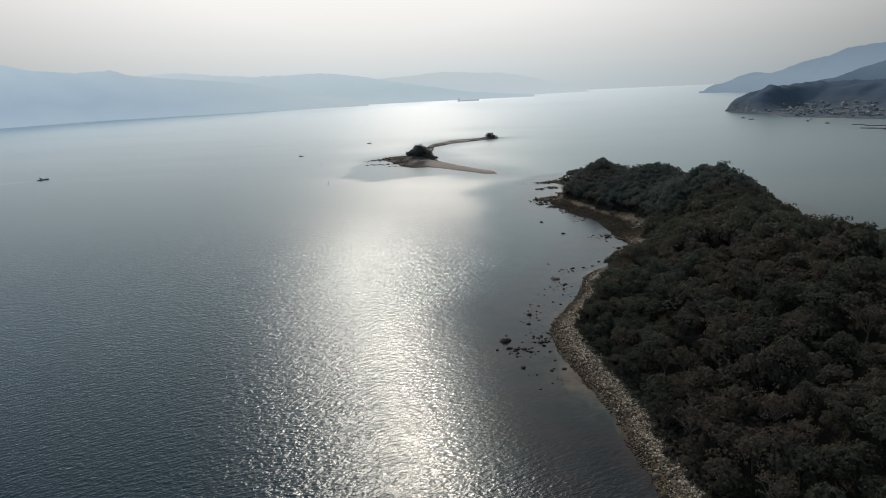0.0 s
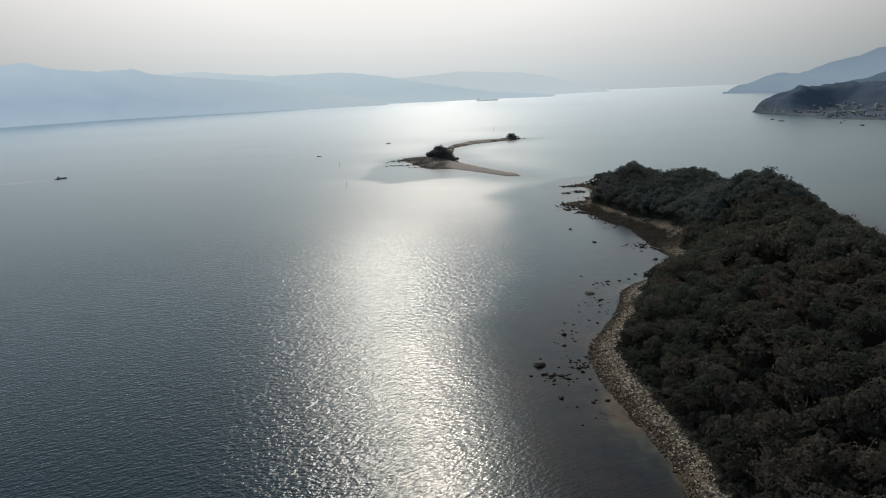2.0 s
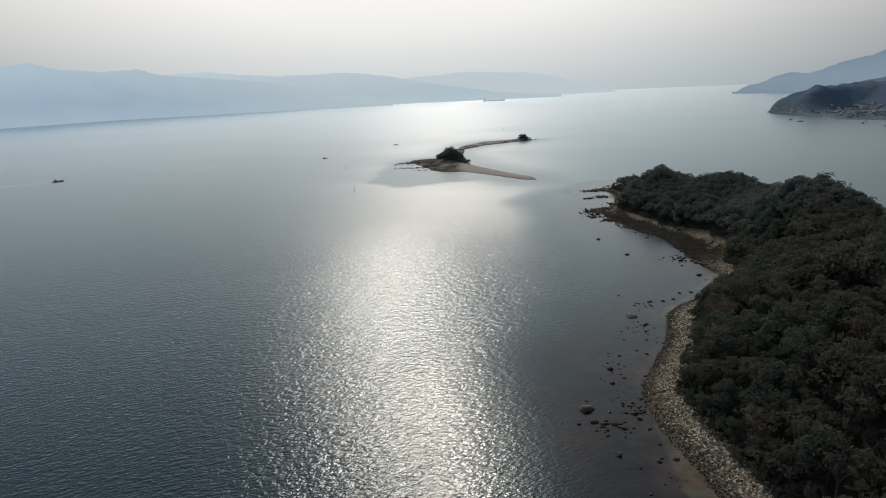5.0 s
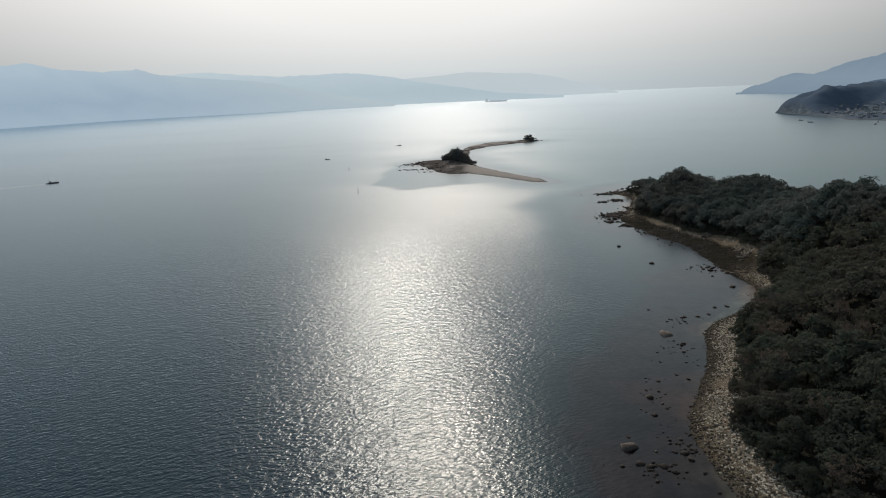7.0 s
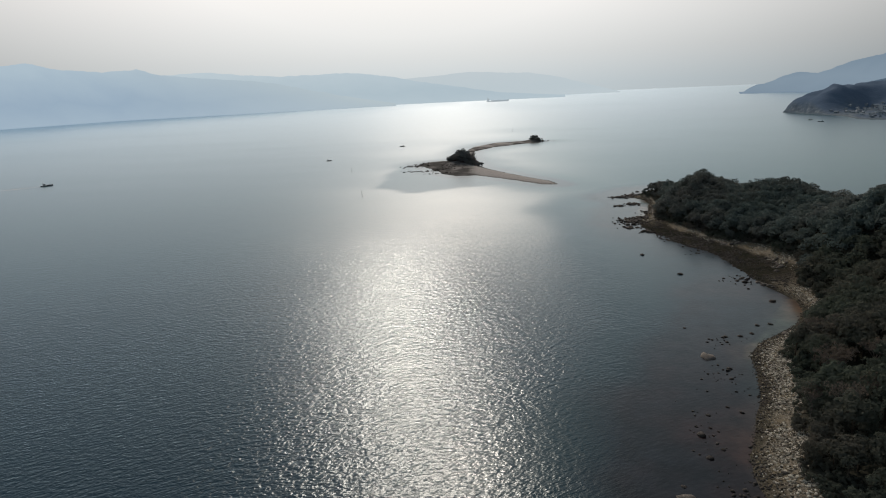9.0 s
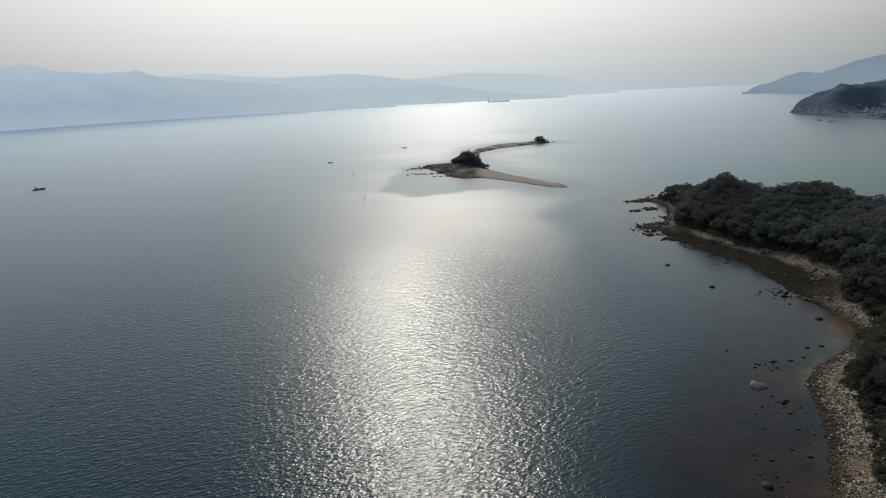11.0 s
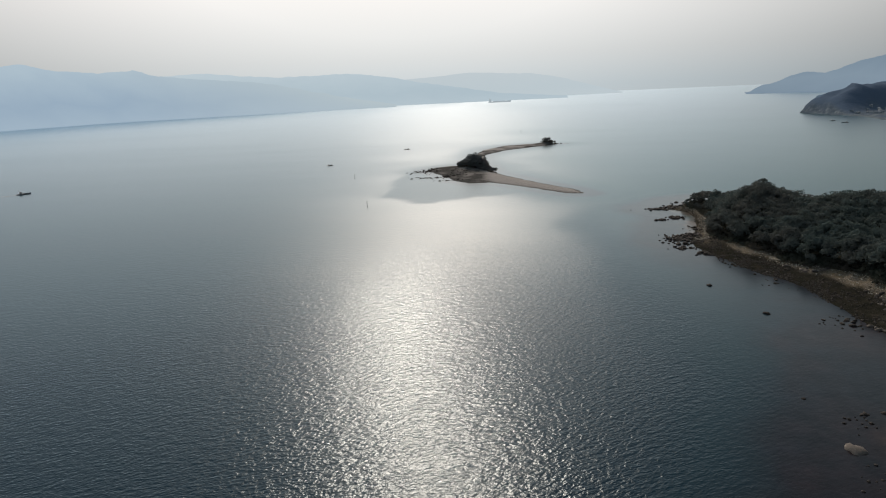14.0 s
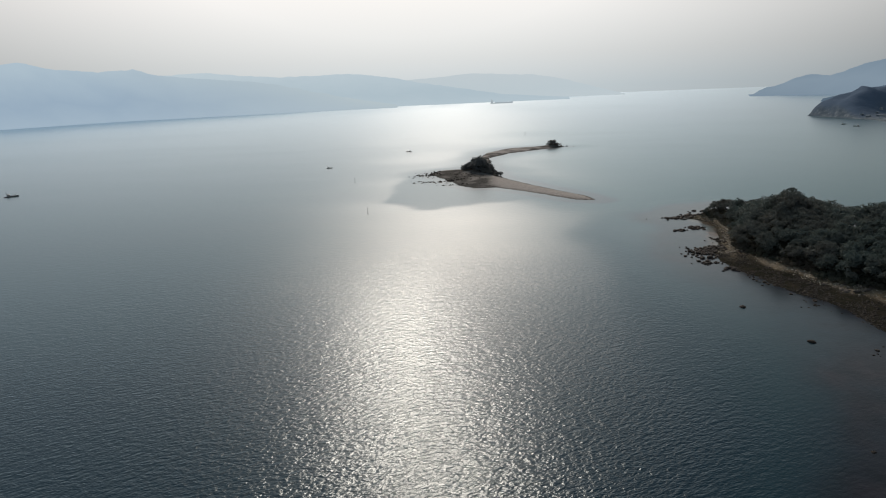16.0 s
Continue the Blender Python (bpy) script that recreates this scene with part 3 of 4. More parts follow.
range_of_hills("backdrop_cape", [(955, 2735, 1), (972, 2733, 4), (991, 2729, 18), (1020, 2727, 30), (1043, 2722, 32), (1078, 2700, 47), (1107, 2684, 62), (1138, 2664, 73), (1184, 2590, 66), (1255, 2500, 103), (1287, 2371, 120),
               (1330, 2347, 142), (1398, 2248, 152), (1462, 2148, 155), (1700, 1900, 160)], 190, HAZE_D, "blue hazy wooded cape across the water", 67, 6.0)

VILLAGE_COAST = [(474, 1206), (484, 1130), (489, 1045), (474, 965), (500, 930), (541, 845), (600, 790), (760, 700), (1100, 640), (1300, 1250),
                 (900, 1420), (620, 1330), (510, 1245)]


def village_distance(x, y):
    return shore_distance(x, y, VILLAGE_COAST) + 5 * fractal(x, y, 60, 3, 71)


def lowland(x, y):
    """The level strip of the village behind its quay."""
    inner = (x - 480) * 0.80 + (y - 985) * 0.60
    return (1 - step(165, 270, inner)) * (1 - step(1070, 1140, y - 0.62 * np.maximum(x - 480, 0)))


def village_height(x, y):
    d = village_distance(x, y)
    rise = 43 * np.clip(d / 66, 0, 1) ** 0.48 + 8 * step(120, 420, d)
    flat = np.interp(d, [-20, 0, 8, 200], [-3, 0, 2.2, 6])
    k = lowland(x, y)
    return np.where(d < 0, np.interp(d, [-20, 0], [-3, 0]), flat * k + (rise + 3.5 * fractal(x, y, 40, 4, 73) * step(10, 60, d) + 4.0 * fractal(x, y, 17, 2, 77) * step(4, 16, d)) * (1 - k))


def built_up(x, y):
    """Streets and bare ground between the houses, and the pale foreshore."""
    d = village_distance(x, y)
    return np.clip(step(0.5, 0.9, lowland(x, y)) * (1 - step(150, 240, d)) * (0.5 + 0.9 * fractal(x, y, 26, 3, 79)) + 0.8 * (1 - step(3, 9, d)), 0, 1)


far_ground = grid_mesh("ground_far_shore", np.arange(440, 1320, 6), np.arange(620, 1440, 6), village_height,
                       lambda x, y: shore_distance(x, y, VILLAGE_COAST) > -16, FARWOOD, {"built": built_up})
tagged(far_ground, "dark wooded headland with a shoreline village", "ground", kind="structure")


# ---- trees ----
def clump_points(rng, radius, height, clumps):
    """Centres and radii of the leaf masses of one crown."""
    out = []
    lean = rng.uniform(0, 2 * math.pi)
    for k in range(clumps):
        a = rng.uniform(0, 2 * math.pi)
        reach = radius * (1 + 0.28 * math.cos(a - lean) + 0.16 * math.cos(3 * a + lean))
        r = reach * math.sqrt(rng.uniform(0, 0.85))
        z = height * (0.50 + 0.36 * (1 - (r / reach) ** 2) + rng.uniform(-0.12, 0.09))
        out.append((r * math.cos(a), r * math.sin(a), z, radius * rng.uniform(0.22, 0.46)))
    return out


def leaf_mass(rng, clumps, leaves, size, simple=False):
    """Small leaf sprays (bent quads, or triangles where simple) facing outwards over each mass."""
    verts, faces = [], []
    for cx, cy, cz, cr in clumps:
        for k in range(leaves):
            v = Vector((rng.gauss(0, 1), rng.gauss(0, 1), rng.gauss(0.35, 0.9))).normalized()
            p = Vector((cx, cy, cz)) + Vector((v.x * cr, v.y * cr, v.z * cr * 0.72)) * rng.uniform(0.72, 1.08)
            nrm = (v + 0.38 * Vector((rng.uniform(-1, 1), rng.uniform(-1, 1), rng.uniform(-0.4, 1)))).normalized()
            t = nrm.orthogonal().normalized()
            t = Matrix.Rotation(rng.uniform(0, 6.28), 3, nrm) @ t
            s = nrm.cross(t)
            a, w = size * rng.uniform(0.6, 1.25), size * rng.uniform(0.45, 0.9)
            base = len(verts)
            if simple:
                verts += [tuple(p - t * a), tuple(p + t * a - s * w), tuple(p + t * 0.6 * a + s * w + nrm * 0.05)]
                faces.append((base, base + 1, base + 2))
                continue
            verts += [tuple(p - t * a), tuple(p - s * w + nrm * 0.06), tuple(p + t * a - nrm * 0.10), tuple(p + s * w + nrm * 0.04)]
            faces += [(base, base + 1, base + 3), (base + 1, base + 2, base + 3)]
    return verts, faces


def trunk_mesh(rng, clumps, height, girth):
    bm = bmesh.new()
    bend = Vector((rng.uniform(-0.4, 0.4), rng.uniform(-0.4, 0.4), height * 0.5))
    rod(bm, (0, 0, -0.8), bend, girth, girth * 0.6, 7)
    for cx, cy, cz, cr in clumps[:6]:
        rod(bm, bend * rng.uniform(0.6, 1.0), (cx * 0.8, cy * 0.8, cz), girth * 0.42, girth * 0.12, 5)
    me = bpy.data.meshes.new("trunk")
    bm.to_mesh(me)
    bm.free()
    me.materials.append(BARK)
    return me


def tree_kind(seed, radius, height, clumps, leaves, size):
    rng = random.Random(seed)
    c = clump_points(rng, radius, height, clumps)
    v, f = leaf_mass(rng, c, leaves, size)
    me = bpy.data.meshes.new("crown")
    me.from_pydata(v, [], f)
    me.materials.append(LEAF)
    return trunk_mesh(rng, c, height, 0.05 * radius + 0.04), me


KINDS = [tree_kind(100 + k, r, h, int(c * 1.3), 38, 0.315) for k, (r, h, c) in enumerate([(3.4, 8.0, 17), (3.9, 7.4, 20), (3.0, 8.8, 15), (3.6, 6.8, 18), (4.3, 8.4, 22)])]


def bare_kind(seed, radius, height):
    """A half-bare tree: limbs that fork twice into twigs, with few leaves at their ends."""
    rng = random.Random(seed)
    bm = bmesh.new()
    fork = Vector((rng.uniform(-0.3, 0.3), rng.uniform(-0.3, 0.3), height * 0.38))
    rod(bm, (0, 0, -0.8), fork, 0.2, 0.13, 6)
    tips = []
    for k in range(9):
        a = k * 0.7 + rng.uniform(-0.3, 0.3)
        r = radius * rng.uniform(0.25, 0.7)
        elbow = Vector((r * math.cos(a), r * math.sin(a), height * rng.uniform(0.6, 0.85)))
        rod(bm, fork, elbow, 0.09, 0.05, 4)
        for j in range(5):
            tip = elbow + Vector((rng.uniform(-1, 1), rng.uniform(-1, 1), rng.uniform(0.1, 0.9))) * radius * 0.42
            rod(bm, elbow, tip, 0.05, 0.02, 3)
            tips.append((tip.x, tip.y, tip.z, radius * 0.16))
    twigs = bpy.data.meshes.new("trunk")
    bm.to_mesh(twigs)
    bm.free()
    twigs.materials.append(TWIG)
    v, f = leaf_mass(rng, tips, 9, 0.2)
    me = bpy.data.meshes.new("crown")
    me.from_pydata(v, [], f)
    me.materials.append(DRY_LEAF)
    return twigs, me


BARE = [bare_kind(140 + k, r, h) for k, (r, h) in enumerate(((3.0, 7.6), (3.6, 8.4), (2.6, 7.0)))]
SMALL = []
for k in range(6):
    rng = random.Random(300 + k)
    c = clump_points(rng, (3.4, 3.9, 3.1, 4.2, 3.6, 3.0)[k], (7.4, 7.0, 7.8, 7.6, 6.6, 7.2)[k], 19)
    v, f = leaf_mass(rng, c, 27, 0.42, True)
    SMALL.append((np.array(v), np.array(f)))
BUSHES = []
for k in range(4):
    rng = random.Random(340 + k)
    v, f = leaf_mass(rng, clump_points(rng, 1.25, 1.9, 6), 14, 0.29)
    BUSHES.append((np.array(v), np.array(f)))

rng = random.Random(7)
spots = []
yy = -30.0
while yy < 426:
    gap = 4.3 if yy < 190 else 3.75
    xx = 22.0
    while xx < 172:
        spots.append((xx + rng.uniform(-0.48, 0.48) * gap, yy + rng.uniform(-0.48, 0.48) * gap, rng.random(), rng.random(), rng.random()))
        xx += gap
    yy += gap
sx, sy = np.array([s[0] for s in spots]), np.array([s[1] for s in spots])
sd, sz, se = headland_distance(sx, sy), headland_height(sx, sy), veg_edge(sx, sy)
grown = [(x, y, z, d - e, a, b_, c_) for (x, y, a, b_, c_), d, z, e in zip(spots, sd, sz, se) if d > e + 0.9]
# those along the beach and on the slope above it stand singly, the woods behind are one mass
near_first = sorted(range(len(grown)), key=lambda i: math.hypot(grown[i][0] - 42, 0.55 * (grown[i][1] - 125)) + 1.2 * min(10, grown[i][3]) + (90 if grown[i][1] < 55 else 0))
single = set(near_first[:290])
stands = {"inland": ([], []), "hazed_far": ([], [])}
for i, (x, y, z, inner, a, b_, c_) in enumerate(grown):
    size = (0.48 + 0.47 * min(1, max(0, inner) / 5)) * (0.68 + 0.72 * a * a + 0.1 * a if y < 190 else 0.97 + 0.14 * a)
    if y > 395 and x < 80:
        size *= 0.75
    if i in single:
        bare = a > 0.86
        trunk, crown = BARE[int(b_ * 2.999)] if bare else KINDS[int(b_ * 4.999)]
        t = empty("tree", pose(x, y, z - 0.1, 0, 0, 360 * c_), "half-bare grey-brown tree among dark evergreens" if bare else "dark evergreen broadleaf tree on the slope above the beach" if inner < 12
                  else "dark evergreen broadleaf tree in dense hillside woods", "tree", "trees of the headland")
        size = min(size, 1.05) if bare else size
        t.scale = (size, size, size * (0.85 + 0.3 * b_))
        for nm, me in (("trunk", trunk), ("crown", crown)):
            o = new(nm, me)
            o.parent = t
    else:
        v, f = SMALL[int(b_ * 5.999)]
        co, si = math.cos(6.283 * c_), math.sin(6.283 * c_)
        # trees beyond this line take the haze-tinted leaves
        mass_v, mass_f = stands["hazed_far" if y > 238 + 14 * math.sin(x * 0.11) else "inland"]
        mass_v.append(np.column_stack(((v[:, 0] * co - v[:, 1] * si) * size + x, (v[:, 0] * si + v[:, 1] * co) * size + y,
                                       v[:, 2] * size * ((0.85 + 0.3 * a) if y < 190 else (0.95 + 0.1 * a)) + z)))
        mass_f.append(f + mass_f[-1].max() + 1 if mass_f else f)
for key, leaves, label in (("inland", LEAF, "dense dark evergreen woods covering the headland"), ("hazed_far", HAZED_LEAF, "dense evergreen woods on the cape, tinted paler for haze")):
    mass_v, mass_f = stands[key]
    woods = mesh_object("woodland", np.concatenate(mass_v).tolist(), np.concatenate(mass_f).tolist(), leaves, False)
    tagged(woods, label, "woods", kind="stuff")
# low bushes close the edge of the woods above the beach
bush = np.random.RandomState(23)
bx, by = bush.uniform(18, 90, 26000), bush.uniform(40, 428, 26000)
gap = headland_distance(bx, by) - veg_edge(bx, by)
fits = (gap > -0.3) & (gap < 5.5)
bx, by = bx[fits][:1500], by[fits][:1500]
bz = headland_height(bx, by)
edge_v, edge_f, count = [], [], 0
for x, y, z in zip(bx, by, bz):
    v, f = BUSHES[bush.randint(4)]
    size, a = bush.uniform(0.6, 1.2), bush.uniform(0, 6.28)
    co, si = math.cos(a), math.sin(a)
    edge_v.append(np.column_stack(((v[:, 0] * co - v[:, 1] * si) * size + x, (v[:, 0] * si + v[:, 1] * co) * size + y, (v[:, 2] - 0.7) * size + z)))
    edge_f.append(f + count)
    count += len(v)
tagged(mesh_object("undergrowth", np.concatenate(edge_v).tolist(), np.concatenate(edge_f).tolist(), LEAF, False),
       "low dark bushes along the edge of the woods", "bushes", kind="stuff")


# ---- stones and rocks ----
def stone_arrays(seed, flat, detail=1, rough=1.0):
    rng = random.Random(seed)
    bm = bmesh.new()
    bmesh.ops.create_icosphere(bm, subdivisions=detail, radius=1.0)
    off = Vector((rng.uniform(0, 50), rng.uniform(0, 50), rng.uniform(0, 50)))
    for v in bm.verts:
        k = 1 + rough * (0.42 * noise.noise(v.co * 0.9 + off) + 0.2 * noise.noise(v.co * 2.3 + off))
        v.co = Vector((v.co.x * k, v.co.y * k * 0.8, max(v.co.z * k * flat, -0.35)))
    return bm


def rock_mesh(name, seed, flat, mat, detail=2):
    bm = stone_arrays(seed, flat, detail, 1.45)
    me = bpy.data.meshes.new(name)
    bm.to_mesh(me)
    bm.free()
    me.polygons.foreach_set("use_smooth", [True] * len(me.polygons))
    me.materials.append(mat)
    return me


PEBBLES = []
for k in range(8):
    bm = stone_arrays(500 + k, 0.6, 1)
    bm.verts.ensure_lookup_table()
    PEBBLES.append((np.array([v.co[:] for v in bm.verts]), np.array([[v.index for v in f.verts] for f in bm.faces])))
    bm.free()


def scatter(name, places, mat, label):
    vs, fs, count = [], [], 0
    for x, y, z, r, k, a in places:
        v, f = PEBBLES[k]
        co, si = math.cos(a), math.sin(a)
        vs.append(np.column_stack(((v[:, 0] * co - v[:, 1] * si) * r + x, (v[:, 0] * si + v[:, 1] * co) * r + y, v[:, 2] * r + z)))
        fs.append(f + count)
        count += len(v)
    return tagged(mesh_object(name, np.concatenate(vs).tolist(), np.concatenate(fs).tolist(), mat, False), label, "stones", kind="stuff")


rng = random.Random(11)
spread_of = np.random.RandomState(11)
cx, cy = spread_of.uniform(12, 82, 330000), spread_of.uniform(50, 425, 330000)
# the long beach below the woods is the stoniest
cx, cy = np.append(cx, spread_of.uniform(15, 60, 95000)), np.append(cy, spread_of.uniform(75, 215, 95000))
cd = shore_distance(cx, cy, HEADLAND)
cx, cy = cx[(cd > -5) & (cd < 23)], cy[(cd > -5) & (cd < 23)]
cd, cz, ce, cw = headland_distance(cx, cy), headland_height(cx, cy), veg_edge(cx, cy), cove(cx, cy)
heaps = fractal(cx, cy, 6, 3, 81)
dry, wet, stained = [], [], []
for x, y, d, z, e_, w_, heap in zip(cx, cy, cd, cz, ce, cw, heaps):
    if not -3.5 < d < e_ + 1.0 or (w_ > 0.3 and rng.random() < (0.2 if heap > 0.05 else 0.75)) or heap + rng.uniform(-0.5, 0.7) < -0.25:
        continue
    r = 0.07 + 0.26 * rng.random() ** 3.0 + (0.25 * rng.random() ** 3 if w_ > 0.3 and d < 11 else 0)
    here = (x, y, z + 0.1 * r, r, rng.randrange(8), rng.uniform(0, 6.28))
    if d > 1.2 + rng.uniform(-1.5, 1.5) and not (w_ > 0.3 and d < 11.0 + 2.5 * rng.random()):
        if rng.random() < 0.32 * max(0, 1.1 - d / 4.5):
            wet.append(here)
        elif rng.random() < 0.85 - d / 4.6 or rng.random() < 0.12:
            stained.append(here)
        else:
            dry.append(here)
    elif rng.random() < (0.5 if d > -0.5 else 0.12):
        wet.append(here)
scatter("beach_stones", dry, STONE, "tan and grey stones covering the beach")
scatter("stained_stones", stained, BROWNSTONE, "brown weed-stained stones on the lower beach")
scatter("tideline_stones", wet, WETROCK, "dark weedy stones along the waterline")

DRY_ROCKS = [rock_mesh("boulder", 600 + k, 0.62, ROCK) for k in range(5)]
WET_ROCKS = [rock_mesh("rock", 620 + k, 0.62, WETROCK) for k in range(6)]
rng = random.Random(13)


def place_rock(kind, x, y, z, r, label, group):
    me = (DRY_ROCKS if kind == "boulder" else WET_ROCKS)[rng.randrange(5)]
    o = new(kind, me)
    o.matrix_basis = pose(x, y, z, rng.uniform(-12, 12), rng.uniform(-12, 12), rng.uniform(0, 360)) @ Matrix.Diagonal((r, r, r, 1))
    return tagged(o, label, "rock", group)


# single rocks standing in the shallow water: x, y, radius
for x, y, r in ((34.8, 210, 0.75), (38.3, 210.4, 0.8), (41.8, 212, 0.8), (28.9, 191, 0.75), (28.2, 187, 0.6), (23.1, 174.9, 0.5), (25.1, 172.9, 0.6),
                (18.4, 171.7, 0.6), (14.9, 164.8, 1.05), (17.2, 160, 0.55), (14.1, 157.5, 0.85), (22.1, 161, 0.5), (8, 141, 0.95), (9.3, 140.4, 0.85),
                (11.7, 140.5, 1.0), (13.1, 139, 0.75), (16.4, 144.4, 0.9), (17.6, 144.8, 0.7), (16.9, 142.8, 0.8), (10.4, 130.1, 0.95), (17.1, 128.3, 0.75),
                (20, 129, 0.7), (26.4, 215.8, 0.55), (31.4, 287.7, 1.25), (38.5, 263, 1.15), (55.7, 253.7, 1.2), (56.4, 235.7, 1.1), (45.3, 217.3, 0.8), (48.9, 218.4, 0.8), (29.5, 192, 0.8)):
    place_rock("rock", x, y, -0.1 * r, 0.9 * r, "dark weedy rock breaking the calm shallow water", "rocks off the shore")
place_rock("boulder", 7.0, 146.0, 0.0, 1.45, "large brown boulder standing in shallow water", "rocks off the shore")
place_rock("boulder", 7.5, 149.5, -0.1, 0.55, "small tan boulder beside a large one", "rocks off the shore")
place_rock("boulder", 26.4, 198.0, -0.3, 1.95, "low brown boulder rising from the shallows", "rocks off the shore")
# loose groups of rocks: centre, spread, how many, largest radius; the small ones are joined
small_rocks, islet_rocks = [], []
for gx, gy, wx, wy, count, big in ((10.5, 139, 5.0, 3.0, 22, 0.5), (16.5, 147, 2.8, 5.5, 30, 0.5), (17, 165, 4, 8, 22, 0.4), (27, 186, 5, 9, 26, 0.4), (33, 207, 6, 4, 18, 0.5),
                                   (46, 409.5, 8, 2, 40, 1.3), (54, 414, 5, 4, 34, 1.6), (62, 425, 5, 2, 10, 1.3), (40, 384, 3, 2, 9, 1.2), (49, 388, 4, 3, 24, 1.4),
                                   (38, 346, 5, 7, 80, 1.3), (45, 352, 4, 6, 40, 1.3), (37, 332, 4, 3, 16, 1.2), (42, 325, 2.5, 3, 10, 1.5), (50, 366, 3, 5, 12, 1.1),
                                   (55, 256, 4, 5, 22, 0.9), (52, 291, 3, 9, 14, 0.8), (46, 314, 3, 7, 12, 0.9), (16, 124, 5, 8, 14, 0.35)):
    for k in range(int(count * 1.35)):
        x, y = rng.gauss(gx, wx * 0.6), rng.gauss(gy, wy * 0.6)
        r = big * (0.3 + 0.7 * rng.random() ** 1.8)
        z = max(float(headland_height(np.array([x]), np.array([y]))[0]), -0.05 * r)
        if float(headland_distance(np.array([x]), np.array([y]))[0]) >= 8:
            continue
        if r < 0.62 * big:
            small_rocks.append((x, y, z, r, rng.randrange(8), rng.uniform(0, 6.28)))
        else:
            place_rock("rock", x, y, z, r, "dark weathered rock at the water's edge", "rocks off the shore")
# tumbled pale boulders at the back of the cove
for gx, gy, wx, wy, count in ((65.5, 300, 3.5, 5, 24), (72, 268, 3, 6, 24), (62, 250, 3, 4, 12), (54, 366, 3, 8, 12)):
    for k in range(count):
        x, y = rng.gauss(gx, wx * 0.6), rng.gauss(gy, wy * 0.6)
        place_rock("boulder", x, y, float(headland_height(np.array([x]), np.array([y]))[0]), 0.4 + 0.65 * rng.random() ** 2,
                   "pale tan boulder among others at the back of the cove", "boulders on the beach")
for k in range(110):
    y = rng.uniform(75, 212)
    x = rng.uniform(16, 52)
    d = float(headland_distance(np.array([x]), np.array([y]))[0])
    if 0.5 < d < 7.5:
        place_rock("boulder", x, y, float(headland_height(np.array([x]), np.array([y]))[0]), 0.35 + 0.6 * rng.random() ** 2,
                   "pale tan boulder lying on the stony beach", "boulders on the beach")
# weed-covered rocks and islet rocks round the sandbar
for gx, gy, wx, wy, count, big in ((-93, 583, 10, 15, 80, 1.3), (-72, 548, 9, 6, 30, 1.3), (-62, 560, 10, 14, 24, 1.0), (-87, 546, 10, 4, 30, 1.3), (-69, 530, 9, 2, 16, 1.4), (30, 786, 6, 4, 10, 1.6)):
    for k in range(count):
        x, y = rng.gauss(gx, wx * 0.6), rng.gauss(gy, wy * 0.6)
        z = max(float(sandbar_height(np.array([x]), np.array([y]))[0]), -0.2)
        islet_rocks.append((x, y, z, big * (0.35 + 0.65 * rng.random()), rng.randrange(8), rng.uniform(0, 6.28)))
scatter("shore_rocks", small_rocks, WETROCK, "dark weathered small rocks in shallow water")
scatter("islet_rocks", islet_rocks, WETROCK, "dark weedy rocks on the islets' tidal flats")
for x, y, r in ((-60, 583, 4.5), (-54, 577, 5.0), (-48, 574, 4.2), (-41, 566, 2.8), (-63, 590, 3.0), (17, 785, 3.6), (22, 785, 3.2), (28, 786, 2.0)):
    o = new("islet_outcrop", rock_mesh("islet_outcrop", int(900 + x), 0.6, CLIFF, 3))
    o.matrix_basis = pose(x, y, float(sandbar_height(np.array([x]), np.array([y]))[0]) - 0.3, 0, 0, rng.uniform(0, 360)) @ Matrix.Diagonal((r, r, r * 0.8, 1))
    tagged(o, "dark rock outcrop of a small wooded islet", "rock", "islet outcrops")
# trees of the islets: ellipse centre and half axes, how many, scale at the middle
islet_trees = []
for ex, ey, ax, ay, tilt, count, tall in ((-51.5, 577, 15, 7.5, -0.62, 76, 1.12), (19.5, 785.5, 8, 4, 0.0, 18, 0.72)):
    for k in range(count):
        a, q = rng.uniform(0, 6.283), math.sqrt(rng.random())
        u, v = ax * q * math.cos(a), ay * q * math.sin(a)
        lean = 0.78 + 0.38 * math.exp(-((u / ax + 0.25) / 0.5) ** 2) if count > 20 else 0.95
        islet_trees.append((ex + u * math.cos(tilt) - v * math.sin(tilt), ey + u * math.sin(tilt) + v * math.cos(tilt), tall * lean * (1.02 - 0.45 * q) * rng.uniform(0.7, 1.15)))
islet_trees += [(-57, 582, 1.15), (-54, 579, 1.35), (-52, 577.5, 1.5), (-50, 576, 1.3), (-55.5, 580.5, 1.3), (-59.5, 585, 0.95), (-47.5, 574, 1.05), (-44.5, 571.5, 0.98), (-62.5, 587, 0.7), (-65, 589, 0.5), (-41.5, 569.5, 0.85), (-38.5, 566, 0.8), (-36.5, 564, 0.62), (17, 785, 0.85), (21, 786, 0.8)]
# the same crowns with the haze-paled leaves
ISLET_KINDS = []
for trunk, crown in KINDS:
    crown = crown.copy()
    crown.materials[0] = HAZED_ISLET_LEAF
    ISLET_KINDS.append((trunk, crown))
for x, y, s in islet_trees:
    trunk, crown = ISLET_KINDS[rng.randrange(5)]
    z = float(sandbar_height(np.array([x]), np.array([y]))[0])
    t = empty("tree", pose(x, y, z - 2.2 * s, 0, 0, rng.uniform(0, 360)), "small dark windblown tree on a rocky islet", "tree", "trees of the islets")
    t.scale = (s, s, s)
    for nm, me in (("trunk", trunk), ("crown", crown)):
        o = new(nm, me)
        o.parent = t


